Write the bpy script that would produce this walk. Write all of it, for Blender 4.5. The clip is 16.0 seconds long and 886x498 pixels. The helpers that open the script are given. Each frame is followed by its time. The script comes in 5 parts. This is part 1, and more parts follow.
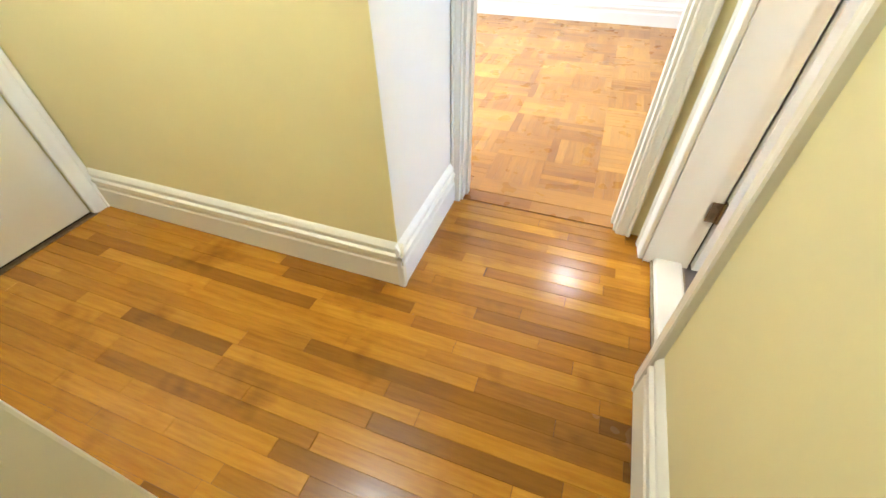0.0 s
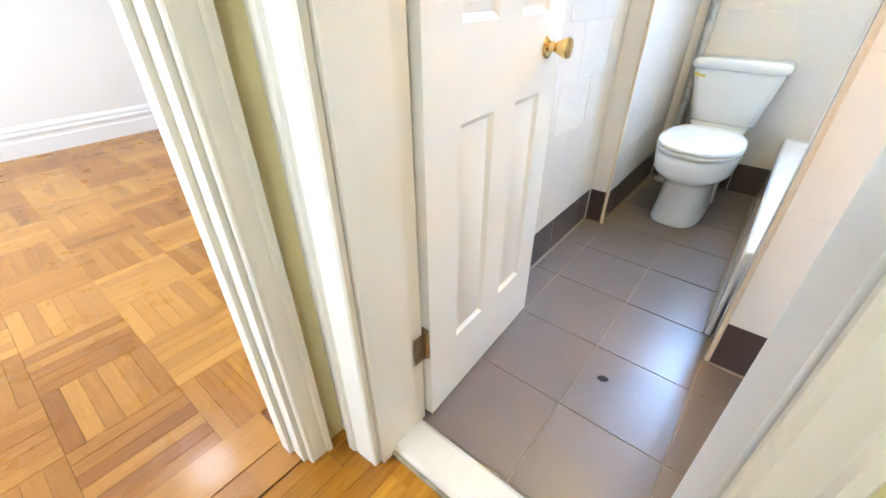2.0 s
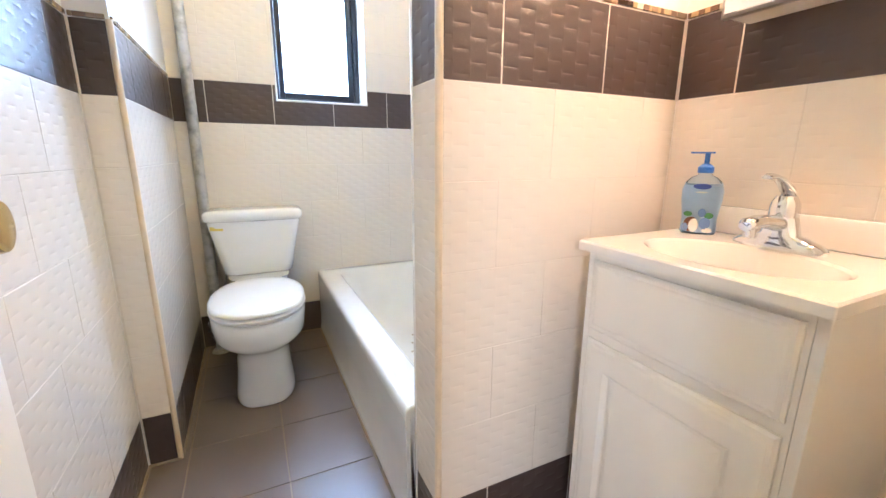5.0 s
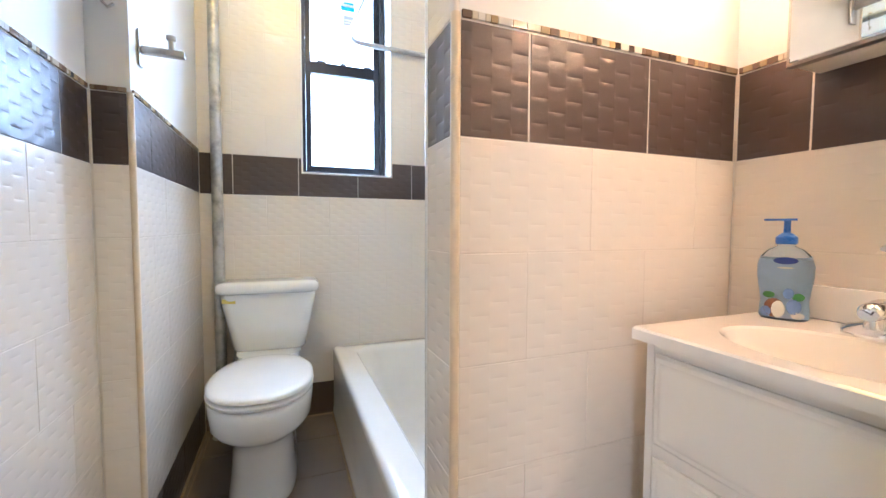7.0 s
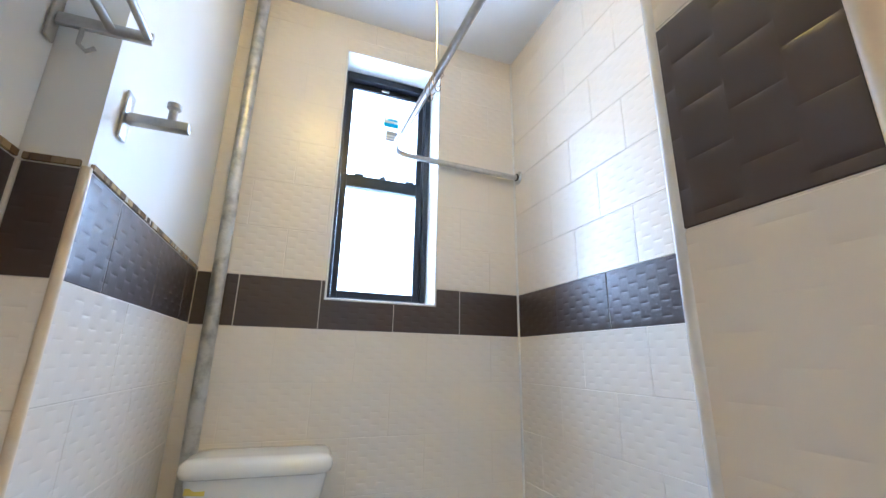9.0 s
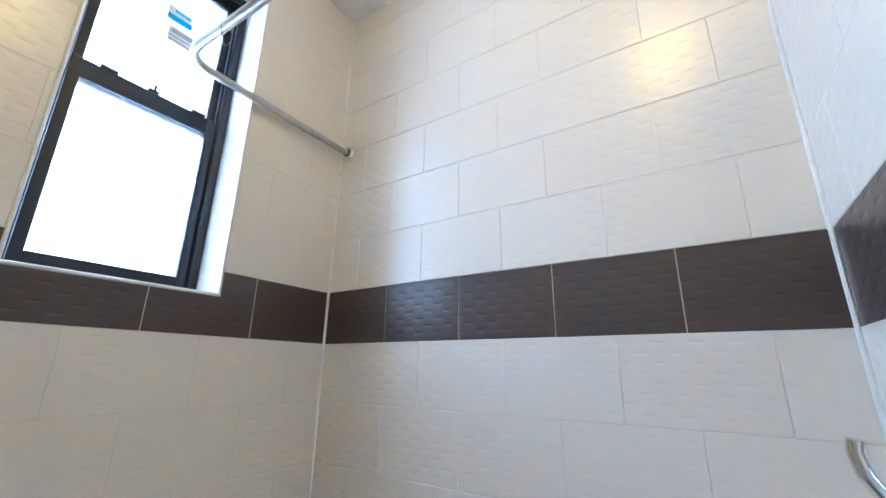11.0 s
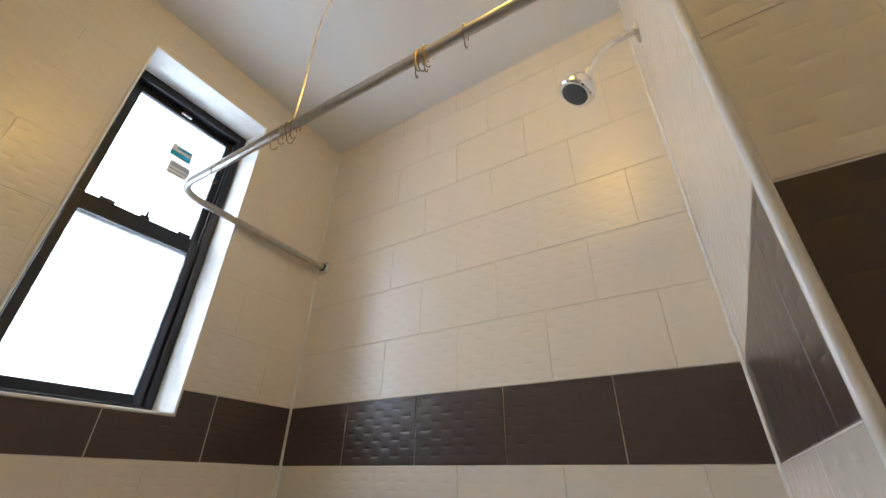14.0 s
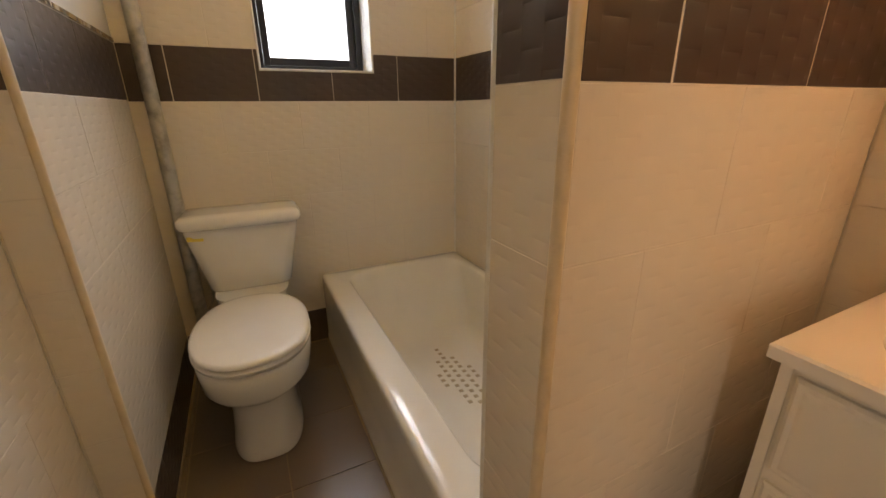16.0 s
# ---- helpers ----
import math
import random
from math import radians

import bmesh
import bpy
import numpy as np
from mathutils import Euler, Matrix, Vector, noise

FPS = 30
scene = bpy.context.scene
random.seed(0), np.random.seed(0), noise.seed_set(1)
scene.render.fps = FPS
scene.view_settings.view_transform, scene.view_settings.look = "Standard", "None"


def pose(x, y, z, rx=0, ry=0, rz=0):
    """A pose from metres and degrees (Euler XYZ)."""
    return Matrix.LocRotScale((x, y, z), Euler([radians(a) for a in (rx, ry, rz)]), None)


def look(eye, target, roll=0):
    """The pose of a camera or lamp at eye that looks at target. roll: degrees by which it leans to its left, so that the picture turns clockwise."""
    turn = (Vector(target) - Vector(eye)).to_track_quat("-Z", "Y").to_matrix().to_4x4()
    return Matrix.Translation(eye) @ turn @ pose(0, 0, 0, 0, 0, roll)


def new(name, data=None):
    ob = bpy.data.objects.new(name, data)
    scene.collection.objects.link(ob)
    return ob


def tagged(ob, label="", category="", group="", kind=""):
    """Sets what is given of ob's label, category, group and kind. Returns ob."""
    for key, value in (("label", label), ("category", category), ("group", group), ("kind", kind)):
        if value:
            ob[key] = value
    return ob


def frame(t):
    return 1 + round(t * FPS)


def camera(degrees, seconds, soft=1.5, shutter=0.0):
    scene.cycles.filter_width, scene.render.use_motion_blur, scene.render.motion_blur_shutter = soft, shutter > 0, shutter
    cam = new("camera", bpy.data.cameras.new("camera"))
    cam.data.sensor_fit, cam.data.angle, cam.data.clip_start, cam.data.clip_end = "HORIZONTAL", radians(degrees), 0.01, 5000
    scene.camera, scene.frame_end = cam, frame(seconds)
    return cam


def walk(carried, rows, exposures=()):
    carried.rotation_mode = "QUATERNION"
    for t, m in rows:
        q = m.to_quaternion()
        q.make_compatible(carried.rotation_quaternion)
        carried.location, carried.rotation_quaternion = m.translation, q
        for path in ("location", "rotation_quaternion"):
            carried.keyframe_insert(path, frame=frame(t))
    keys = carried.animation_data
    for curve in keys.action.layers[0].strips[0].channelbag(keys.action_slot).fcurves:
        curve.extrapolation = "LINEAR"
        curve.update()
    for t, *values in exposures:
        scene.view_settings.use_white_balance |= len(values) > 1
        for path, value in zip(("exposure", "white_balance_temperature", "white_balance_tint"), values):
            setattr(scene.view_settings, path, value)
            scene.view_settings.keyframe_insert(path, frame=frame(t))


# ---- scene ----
cam = camera(95.3, 16.0)
PATH = [
    (0, (0.182, 0.112, 1.264), (-0.335, 1.477, -0.104), -1.0),
    (0.5, (0.124, 0.341, 1.263), (0.049, 1.788, -0.116), -1.9),
    (1, (0.046, 0.612, 1.213), (0.468, 2.019, -0.144), -0.8),
    (1.5, (0.055, 0.885, 1.13), (0.951, 2.144, -0.141), 0.0),
    (2, (0.199, 1.089, 1.081), (1.493, 2.153, -0.011), -0.3),
    (2.5, (0.348, 1.208, 1.081), (1.909, 1.899, 0.039), -0.1),
    (3, (0.465, 1.274, 1.092), (2.23, 1.512, 0.182), -0.1),
    (3.5, (0.577, 1.299, 1.086), (2.425, 1.069, 0.358), 0.1),
    (4, (0.64, 1.347, 1.067), (2.442, 0.683, 0.508), 0.3),
    (4.2, (0.66, 1.355, 1.053), (2.427, 0.579, 0.529), 0.3),
    (6.5, (0.883, 1.278, 1.0), (2.689, 0.479, 0.684), -0.2),
    (7, (0.884, 1.26, 1.006), (2.744, 0.532, 0.903), 0.2),
    (7.5, (0.915, 1.264, 1.023), (2.774, 0.595, 1.332), 0.5),
    (8, (1.026, 1.287, 1.05), (2.852, 0.652, 1.562), 0.8),
    (8.2, (1.101, 1.277, 1.054), (2.929, 0.655, 1.576), 0.9),
    (10.3, (1.774, 1.286, 1.072), (3.343, 0.177, 1.629), 0.9),
    (10.5, (1.801, 1.285, 1.083), (3.262, 0.038, 1.641), 0.8),
    (11, (1.868, 1.339, 1.084), (2.93, -0.258, 1.653), 0.8),
    (11.5, (1.872, 1.33, 1.086), (2.721, -0.333, 1.803), 0.9),
    (12, (1.864, 1.344, 1.077), (2.562, -0.201, 2.138), 1.2),
    (12.5, (1.851, 1.354, 1.082), (2.461, -0.031, 2.389), 1.6),
    (13, (1.808, 1.353, 1.106), (2.4, 0.003, 2.457), 1.3),
    (13.5, (1.759, 1.366, 1.104), (2.439, -0.034, 2.36), 1.1),
    (14, (1.72, 1.368, 1.129), (2.661, -0.089, 2.126), 1.0),
    (14.5, (1.671, 1.392, 1.107), (2.887, -0.066, 1.738), 0.2),
    (15, (1.556, 1.348, 1.118), (3.1, 0.095, 1.329), 0.1),
    (15.5, (1.385, 1.325, 1.119), (3.097, 0.319, 0.882), -0.3),
    (16, (1.182, 1.292, 1.135), (2.88, 0.468, 0.475), -0.6),
]
EXPOSURES = [(0.0, 1.55, 5350, 11), (2.0, 1.38, 5000, 11), (3.0, 1.24, 5500, 15), (4.2, 1.2, 5450, 18), (6.5, 0.88, 5400, 18), (8.2, 0.43, 5450, 17),
             (10.3, 0.1, 5250, 16), (11.5, -0.05, 5500, 15), (12.5, -0.62, 6300, 17), (13.5, -0.75, 7100, 19),
             (15.0, -0.75, 7400, 22), (16.0, -0.58, 9300, 26)]
walk(cam, [(t, look(eye, target, roll)) for t, eye, target, roll in PATH], EXPOSURES)

# ---- light ----
world = bpy.data.worlds.new("sky")
scene.world = world
world.use_nodes = True
sky = world.node_tree.nodes.new("ShaderNodeTexSky")
sky.sky_type, sky.sun_disc = "NISHITA", False
sky.sun_elevation, sky.sun_rotation = radians(40), radians(120)
back = world.node_tree.nodes["Background"]
back.inputs["Strength"].default_value = 0.1
world.node_tree.links.new(sky.outputs[0], back.inputs["Color"])


def area_lamp(name, eye, target, w, h, watts, color):
    data = bpy.data.lights.new(name, "AREA")
    data.shape, data.size, data.size_y, data.energy, data.color = "RECTANGLE", w, h, watts, color
    ob = new(name, data)
    ob.matrix_world = look(eye, target)
    return ob


BATH_SKY, ROOM_SKY, HALL_LAMP, ROOM_LAMP, VANITY_LAMP, BATH_LAMP = 9.0, 90.0, 44.0, 18.0, 80.0, 43.0
for z in (1.50, 1.88, 2.26):
    area_lamp("window_daylight", (3.415, 0.938, z + 0.04), (2.415, 0.938, z - 0.50), 0.50, 0.40, BATH_SKY, (0.58, 0.78, 1.0))
area_lamp("room_daylight", (-2.56, 3.6, 1.6), (0.5, 3.6, 1.1), 1.2, 1.3, ROOM_SKY, (1.0, 0.97, 0.90))

# ---- materials ----


def mat_base(name):
    m = bpy.data.materials.new(name)
    m.use_nodes = True
    return m, m.node_tree.nodes, m.node_tree.links, m.node_tree.nodes["Principled BSDF"]


def math_node(ns, ls, op, a, b=None):
    n = ns.new("ShaderNodeMath")
    n.operation = op
    for i, v in enumerate((a, b)):
        if v is None:
            continue
        if isinstance(v, (int, float)):
            n.inputs[i].default_value = v
        else:
            ls.new(v, n.inputs[i])
    return n.outputs[0]


def mix_color(ns, ls, fac, a, b, mode="MIX"):
    n = ns.new("ShaderNodeMix")
    n.data_type, n.blend_type = "RGBA", mode
    for i, v in ((0, fac), (6, a), (7, b)):
        if isinstance(v, (int, float)):
            n.inputs[i].default_value = v
        elif isinstance(v, tuple):
            n.inputs[i].default_value = (*v, 1)
        else:
            ls.new(v, n.inputs[i])
    return n.outputs[2]


def noise_tex(ns, ls, scale, detail=4, coord=None, rough=0.55):
    n = ns.new("ShaderNodeTexNoise")
    n.inputs["Scale"].default_value, n.inputs["Detail"].default_value = scale, detail
    n.inputs["Roughness"].default_value = rough
    if coord is not None:
        ls.new(coord, n.inputs["Vector"])
    return n.outputs["Fac"]


def ramp(ns, ls, fac, lo, hi, a=0.0, b=1.0):
    n = ns.new("ShaderNodeMapRange")
    n.inputs[1].default_value, n.inputs[2].default_value = lo, hi
    n.inputs[3].default_value, n.inputs[4].default_value = a, b
    ls.new(fac, n.inputs[0])
    return n.outputs[0]


def place(ns):
    return ns.new("ShaderNodeNewGeometry").outputs["Position"]


def bump(ns, ls, bsdf, height, strength, distance=0.001):
    b = ns.new("ShaderNodeBump")
    b.inputs["Strength"].default_value, b.inputs["Distance"].default_value = strength, distance
    ls.new(height, b.inputs["Height"])
    ls.new(b.outputs[0], bsdf.inputs["Normal"])


def paint(name, color, rough=0.55, wear=0.05, grain=0.35, stain=None):
    """Brushed or rolled paint with faint roller grain and uneven tone."""
    m, ns, ls, p = mat_base(name)
    pos = place(ns)
    big = ramp(ns, ls, noise_tex(ns, ls, 2.3, 3, pos), 0.3, 0.7)
    dark = tuple(c * (1 - 2.2 * wear) for c in color) if stain is None else stain
    col = mix_color(ns, ls, big, dark, color)
    fine = ramp(ns, ls, noise_tex(ns, ls, 31, 3, pos), 0.25, 0.8, 0, 0.15)
    col = mix_color(ns, ls, fine, col, tuple(c * 0.93 for c in color))
    ls.new(col, p.inputs["Base Color"])
    ls.new(ramp(ns, ls, noise_tex(ns, ls, 7, 3, pos), 0.2, 0.8, rough - 0.03, rough + 0.03), p.inputs["Roughness"])
    bump(ns, ls, p, noise_tex(ns, ls, 140, 2, pos), grain * 0.3, 0.0005)
    return m


def plain(name, color, rough=0.4, metal=0.0, dirt=0.12, scale=30.0, coat=0.0):
    """A hard smooth stuff with a little dirt."""
    m, ns, ls, p = mat_base(name)
    pos = place(ns)
    d = ramp(ns, ls, noise_tex(ns, ls, scale, 4, pos), 0.45, 0.75)
    ls.new(mix_color(ns, ls, d, color, tuple(c * (1 - dirt) for c in color)), p.inputs["Base Color"])
    ls.new(ramp(ns, ls, noise_tex(ns, ls, scale * 2.3, 3, pos), 0.2, 0.8, max(0.02, rough * 0.9), rough * 1.12), p.inputs["Roughness"])
    p.inputs["Metallic"].default_value = metal
    p.inputs["Coat Weight"].default_value = coat
    return m


def weave_tile(name, color, rough, strength, vary=0.06):
    """Glazed tile with a pressed basket-weave relief: upright ribbons, each swelling out of step with its neighbour."""
    m, ns, ls, p = mat_base(name)
    pos = place(ns)
    sep = ns.new("ShaderNodeSeparateXYZ")
    ls.new(pos, sep.inputs[0])
    u = math_node(ns, ls, "ADD", sep.outputs[0], sep.outputs[1])
    strip = math_node(ns, ls, "DIVIDE", u, 0.0380)
    odd = math_node(ns, ls, "FLOOR", strip)
    inside = math_node(ns, ls, "FRACT", strip)
    cross = math_node(ns, ls, "SINE", math_node(ns, ls, "MULTIPLY", inside, math.pi))
    cross = math_node(ns, ls, "POWER", cross, 0.7)
    phase = math_node(ns, ls, "ADD", math_node(ns, ls, "MULTIPLY", sep.outputs[2], math.pi / 0.045), math_node(ns, ls, "MULTIPLY", odd, math.pi / 2))
    wave = math_node(ns, ls, "ABSOLUTE", math_node(ns, ls, "SINE", phase))
    pinch = math_node(ns, ls, "POWER", math_node(ns, ls, "SUBTRACT", 1.0, wave), 3.5)
    swell = math_node(ns, ls, "SUBTRACT", 1.0, math_node(ns, ls, "POWER", wave, 0.6))
    dip = math_node(ns, ls, "ADD", math_node(ns, ls, "MULTIPLY", pinch, 0.6), math_node(ns, ls, "MULTIPLY", swell, 0.4))
    relief = math_node(ns, ls, "SUBTRACT", 1.0, math_node(ns, ls, "MULTIPLY", dip, cross))
    bump(ns, ls, p, relief, strength, 0.0040)
    rnd = ns.new("ShaderNodeObjectInfo").outputs["Random"]
    tone = math_node(ns, ls, "MULTIPLY", math_node(ns, ls, "SUBTRACT", rnd, 0.5), 2 * vary)
    fine = math_node(ns, ls, "MULTIPLY", math_node(ns, ls, "SUBTRACT", noise_tex(ns, ls, 24, 4, pos), 0.5), 0.05)
    val = math_node(ns, ls, "ADD", math_node(ns, ls, "ADD", tone, fine), 1.0)
    comb = ns.new("ShaderNodeCombineColor")
    for i in range(3):
        ls.new(math_node(ns, ls, "MULTIPLY", val, color[i]), comb.inputs[i])
    ls.new(comb.outputs[0], p.inputs["Base Color"])
    ls.new(ramp(ns, ls, noise_tex(ns, ls, 12, 3, pos), 0.0, 1.0, rough * 0.93, rough * 1.07), p.inputs["Roughness"])
    return m


def floor_tile_mat():
    m, ns, ls, p = mat_base("floor_tile_glaze")
    pos = place(ns)
    rnd = ns.new("ShaderNodeObjectInfo").outputs["Random"]
    big = ramp(ns, ls, noise_tex(ns, ls, 4, 2, pos, 0.5), 0.25, 0.75)
    col = mix_color(ns, ls, big, (0.150, 0.118, 0.100), (0.168, 0.134, 0.114))
    col = mix_color(ns, ls, ramp(ns, ls, rnd, 0, 1, 0.0, 0.25), col, (0.11, 0.088, 0.075))
    speck = ramp(ns, ls, noise_tex(ns, ls, 210, 2, pos), 0.60, 0.80, 0, 0.25)
    ls.new(mix_color(ns, ls, speck, col, (0.22, 0.18, 0.16)), p.inputs["Base Color"])
    ls.new(ramp(ns, ls, noise_tex(ns, ls, 5, 2, pos), 0.2, 0.8, 0.28, 0.32), p.inputs["Roughness"])
    bump(ns, ls, p, noise_tex(ns, ls, 45, 2, pos), 0.08, 0.0008)
    return m


def wood(name, tones, per_object=True, rough=0.22, pore=0.35, stained=0.55, cell=0.0):
    """Varnished oak: tone by piece, long grain, dark pores, worn patches."""
    m, ns, ls, p = mat_base(name)
    pos = place(ns)
    if per_object:
        rnd = ns.new("ShaderNodeObjectInfo").outputs["Random"]
    else:
        rnd = ns.new("ShaderNodeNewGeometry").outputs["Random Per Island"]
    r = ns.new("ShaderNodeValToRGB")
    r.color_ramp.interpolation = "LINEAR"
    for i in range(len(tones) - 2):
        r.color_ramp.elements.new(0.5)
    for i, (at, c) in enumerate(tones):
        r.color_ramp.elements[i].position, r.color_ramp.elements[i].color = at, (*c, 1)
    ls.new(rnd, r.inputs[0])
    col = r.outputs[0]
    uv = ns.new("ShaderNodeTexCoord").outputs["UV"]
    mp = ns.new("ShaderNodeMapping")
    ls.new(uv, mp.inputs[0])
    mp.inputs["Scale"].default_value = (3.0, 42.0, 1.0)
    off = ns.new("ShaderNodeCombineXYZ")
    ls.new(math_node(ns, ls, "MULTIPLY", rnd, 37.0), off.inputs[0])
    ls.new(math_node(ns, ls, "MULTIPLY", rnd, 91.0), off.inputs[1])
    ls.new(off.outputs[0], mp.inputs["Location"])
    grain = noise_tex(ns, ls, 1.6, 6, mp.outputs[0], 0.65)
    col = mix_color(ns, ls, ramp(ns, ls, grain, 0.35, 0.72, 0.0, 0.6), col, (0.50, 0.36, 0.20), "MULTIPLY")
    pores = ramp(ns, ls, noise_tex(ns, ls, 7.0, 3, mp.outputs[0]), 0.6, 0.75, 0, pore)
    col = mix_color(ns, ls, pores, col, (0.13, 0.055, 0.015))
    if cell:
        snap = ns.new("ShaderNodeVectorMath")
        snap.operation = "SNAP"
        shift = ns.new("ShaderNodeVectorMath")
        shift.operation = "ADD"
        shift.inputs[1].default_value = (0.129 + cell / 2 + 8 * cell, cell / 2 - 2.146 + 8 * cell, 0.5)
        ls.new(pos, shift.inputs[0])
        ls.new(shift.outputs[0], snap.inputs[0])
        snap.inputs[1].default_value = (cell, cell, 2.0)
        white = ns.new("ShaderNodeTexWhiteNoise")
        ls.new(snap.outputs[0], white.inputs["Vector"])
        col = mix_color(ns, ls, ramp(ns, ls, white.outputs["Value"], 0.0, 0.55, 0.45, 0.0), col, tones[0][1])
        col = mix_color(ns, ls, ramp(ns, ls, white.outputs["Value"], 0.5, 1.0, 0.0, 0.55), col, tones[-1][1])
    wear = ramp(ns, ls, noise_tex(ns, ls, 1.7, 2, pos, 0.5), 0.35, 0.8, 0, 0.18)
    col = mix_color(ns, ls, wear, col, tones[-1][1])
    stain = ramp(ns, ls, noise_tex(ns, ls, 3.4, 3, pos, 0.6), 0.56, 0.74, 0, stained)
    col = mix_color(ns, ls, stain, col, (0.40, 0.30, 0.22), "MULTIPLY")
    ls.new(col, p.inputs["Base Color"])
    ls.new(ramp(ns, ls, noise_tex(ns, ls, 6, 2, pos), 0.2, 0.8, rough * 0.85, rough * 1.25), p.inputs["Roughness"])
    p.inputs["Specular IOR Level"].default_value = 0.30
    p.inputs["Coat Weight"].default_value, p.inputs["Coat Roughness"].default_value = 0.16, 0.10
    h = math_node(ns, ls, "ADD", math_node(ns, ls, "MULTIPLY", noise_tex(ns, ls, 9, 3, pos), 1.6), math_node(ns, ls, "MULTIPLY", grain, 0.35))
    bump(ns, ls, p, h, 0.3, 0.0012)
    return m


def island_tones(name, colors, rough):
    m, ns, ls, p = mat_base(name)
    rnd = ns.new("ShaderNodeNewGeometry").outputs["Random Per Island"]
    r = ns.new("ShaderNodeValToRGB")
    r.color_ramp.interpolation = "CONSTANT"
    for i in range(len(colors) - 2):
        r.color_ramp.elements.new(0.5)
    for i, c in enumerate(colors):
        r.color_ramp.elements[i].position, r.color_ramp.elements[i].color = i / len(colors), (*c, 1)
    ls.new(rnd, r.inputs[0])
    ls.new(r.outputs[0], p.inputs["Base Color"])
    p.inputs["Roughness"].default_value = rough
    return m


def glow(name, color, strength):
    m, ns, ls, p = mat_base(name)
    p.inputs["Base Color"].default_value = (*color, 1)
    p.inputs["Emission Color"].default_value = (*color, 1)
    p.inputs["Emission Strength"].default_value = strength
    return m


def glass_mat(name, color, rough, ior=1.45):
    m, ns, ls, p = mat_base(name)
    p.inputs["Base Color"].default_value = (*color, 1)
    p.inputs["Transmission Weight"].default_value = 1
    p.inputs["Roughness"].default_value, p.inputs["IOR"].default_value = rough, ior
    pos = place(ns)
    bump(ns, ls, p, noise_tex(ns, ls, 240, 2, pos), 0.25 if rough > 0.2 else 0.02, 0.0004)
    return m


YELLOW = paint("yellow_wall_paint", (0.79, 0.71, 0.38), 0.5, 0.02)
WHITE_WALL = paint("white_wall_paint", (0.80, 0.79, 0.75), 0.5, 0.02)
CEILING_PAINT = paint("ceiling_paint", (0.80, 0.80, 0.79), 0.7, 0.02)
TRIM = paint("cream_trim_gloss", (0.78, 0.75, 0.64), 0.32, 0.006, 0.4)
TRIM_WHITE = paint("white_trim_gloss", (0.80, 0.80, 0.78), 0.3, 0.015, 0.4)
DOOR_PAINT = paint("door_white_paint", (0.80, 0.77, 0.70), 0.36, 0.008, 0.4)
LIGHT_TILE = weave_tile("light_woven_tile", (0.75, 0.69, 0.61), 0.25, 0.23, 0.010)
DARK_TILE = weave_tile("dark_brown_woven_tile", (0.070, 0.050, 0.044), 0.29, 0.31, 0.05)
GROUT = paint("pale_grout", (0.72, 0.66, 0.58), 0.8, 0.06)
FLOOR_GROUT = paint("sandy_floor_grout", (0.30, 0.24, 0.175), 0.9, 0.15)
FLOOR_TILE = floor_tile_mat()
TILE_EDGE = plain("tan_edge_trim", (0.68, 0.56, 0.40), 0.3)
WHITE_EDGE = plain("white_edge_trim", (0.78, 0.77, 0.74), 0.22)
MOSAIC = island_tones("glass_mosaic", [(0.05, 0.03, 0.02), (0.42, 0.30, 0.15), (0.62, 0.55, 0.42), (0.16, 0.10, 0.06), (0.70, 0.66, 0.58), (0.28, 0.20, 0.12)], 0.12)
OAK = [(0.0, (0.19, 0.076, 0.005)), (0.08, (0.26, 0.106, 0.006)), (0.25, (0.34, 0.148, 0.007)), (0.6, (0.40, 0.180, 0.009)), (0.9, (0.46, 0.215, 0.012)), (1.0, (0.50, 0.245, 0.018))]
WORN_OAK = [(0.0, (0.13, 0.056, 0.008)), (0.5, (0.19, 0.082, 0.009)), (1.0, (0.29, 0.125, 0.010))]
PALE_OAK = [(0.0, (0.25, 0.094, 0.009)), (0.25, (0.35, 0.148, 0.014)), (0.7, (0.44, 0.205, 0.022)), (1.0, (0.56, 0.295, 0.050))]
PLANK = wood("varnished_oak_strip", OAK, True, 0.22, 0.35, 0.75)
PLANK_WORN = wood("dark_worn_oak_strip", WORN_OAK, True, 0.24, 0.5, 0.85)
PLANK_REST = wood("varnished_oak_strip_rest", OAK, False)
PARQUET = wood("oak_parquet", PALE_OAK, True, 0.28, 0.16, 0.3, 0.295)
PARQUET_REST = wood("oak_parquet_rest", PALE_OAK, False, 0.28, 0.16, 0.3, 0.295)
PARQUET_BED = plain("amber_joint_filler", (0.24, 0.10, 0.022), 0.6)
SUBFLOOR = plain("dark_joint_filler", (0.10, 0.045, 0.014), 0.8)
PORCELAIN = plain("white_porcelain", (0.82, 0.82, 0.80), 0.07, 0, 0.03, 8, 0.5)
ENAMEL = plain("white_tub_enamel", (0.80, 0.80, 0.78), 0.13, 0, 0.05, 6, 0.3)
PAD = plain("worn_slip_pad", (0.42, 0.37, 0.29), 0.6, 0, 0.2, 60)
SEAT_PLASTIC = plain("white_seat_plastic", (0.83, 0.83, 0.82), 0.2, 0, 0.03, 8)
CHROME = plain("chrome", (0.78, 0.79, 0.80), 0.10, 1, 0.15, 30)
BRUSHED = plain("brushed_nickel", (0.50, 0.48, 0.45), 0.30, 1, 0.2, 40)
BRASS = plain("polished_brass", (0.78, 0.55, 0.20), 0.15, 1, 0.2, 30)
OLD_BRASS = plain("tarnished_hinge_metal", (0.30, 0.22, 0.12), 0.38, 1, 0.4, 60)
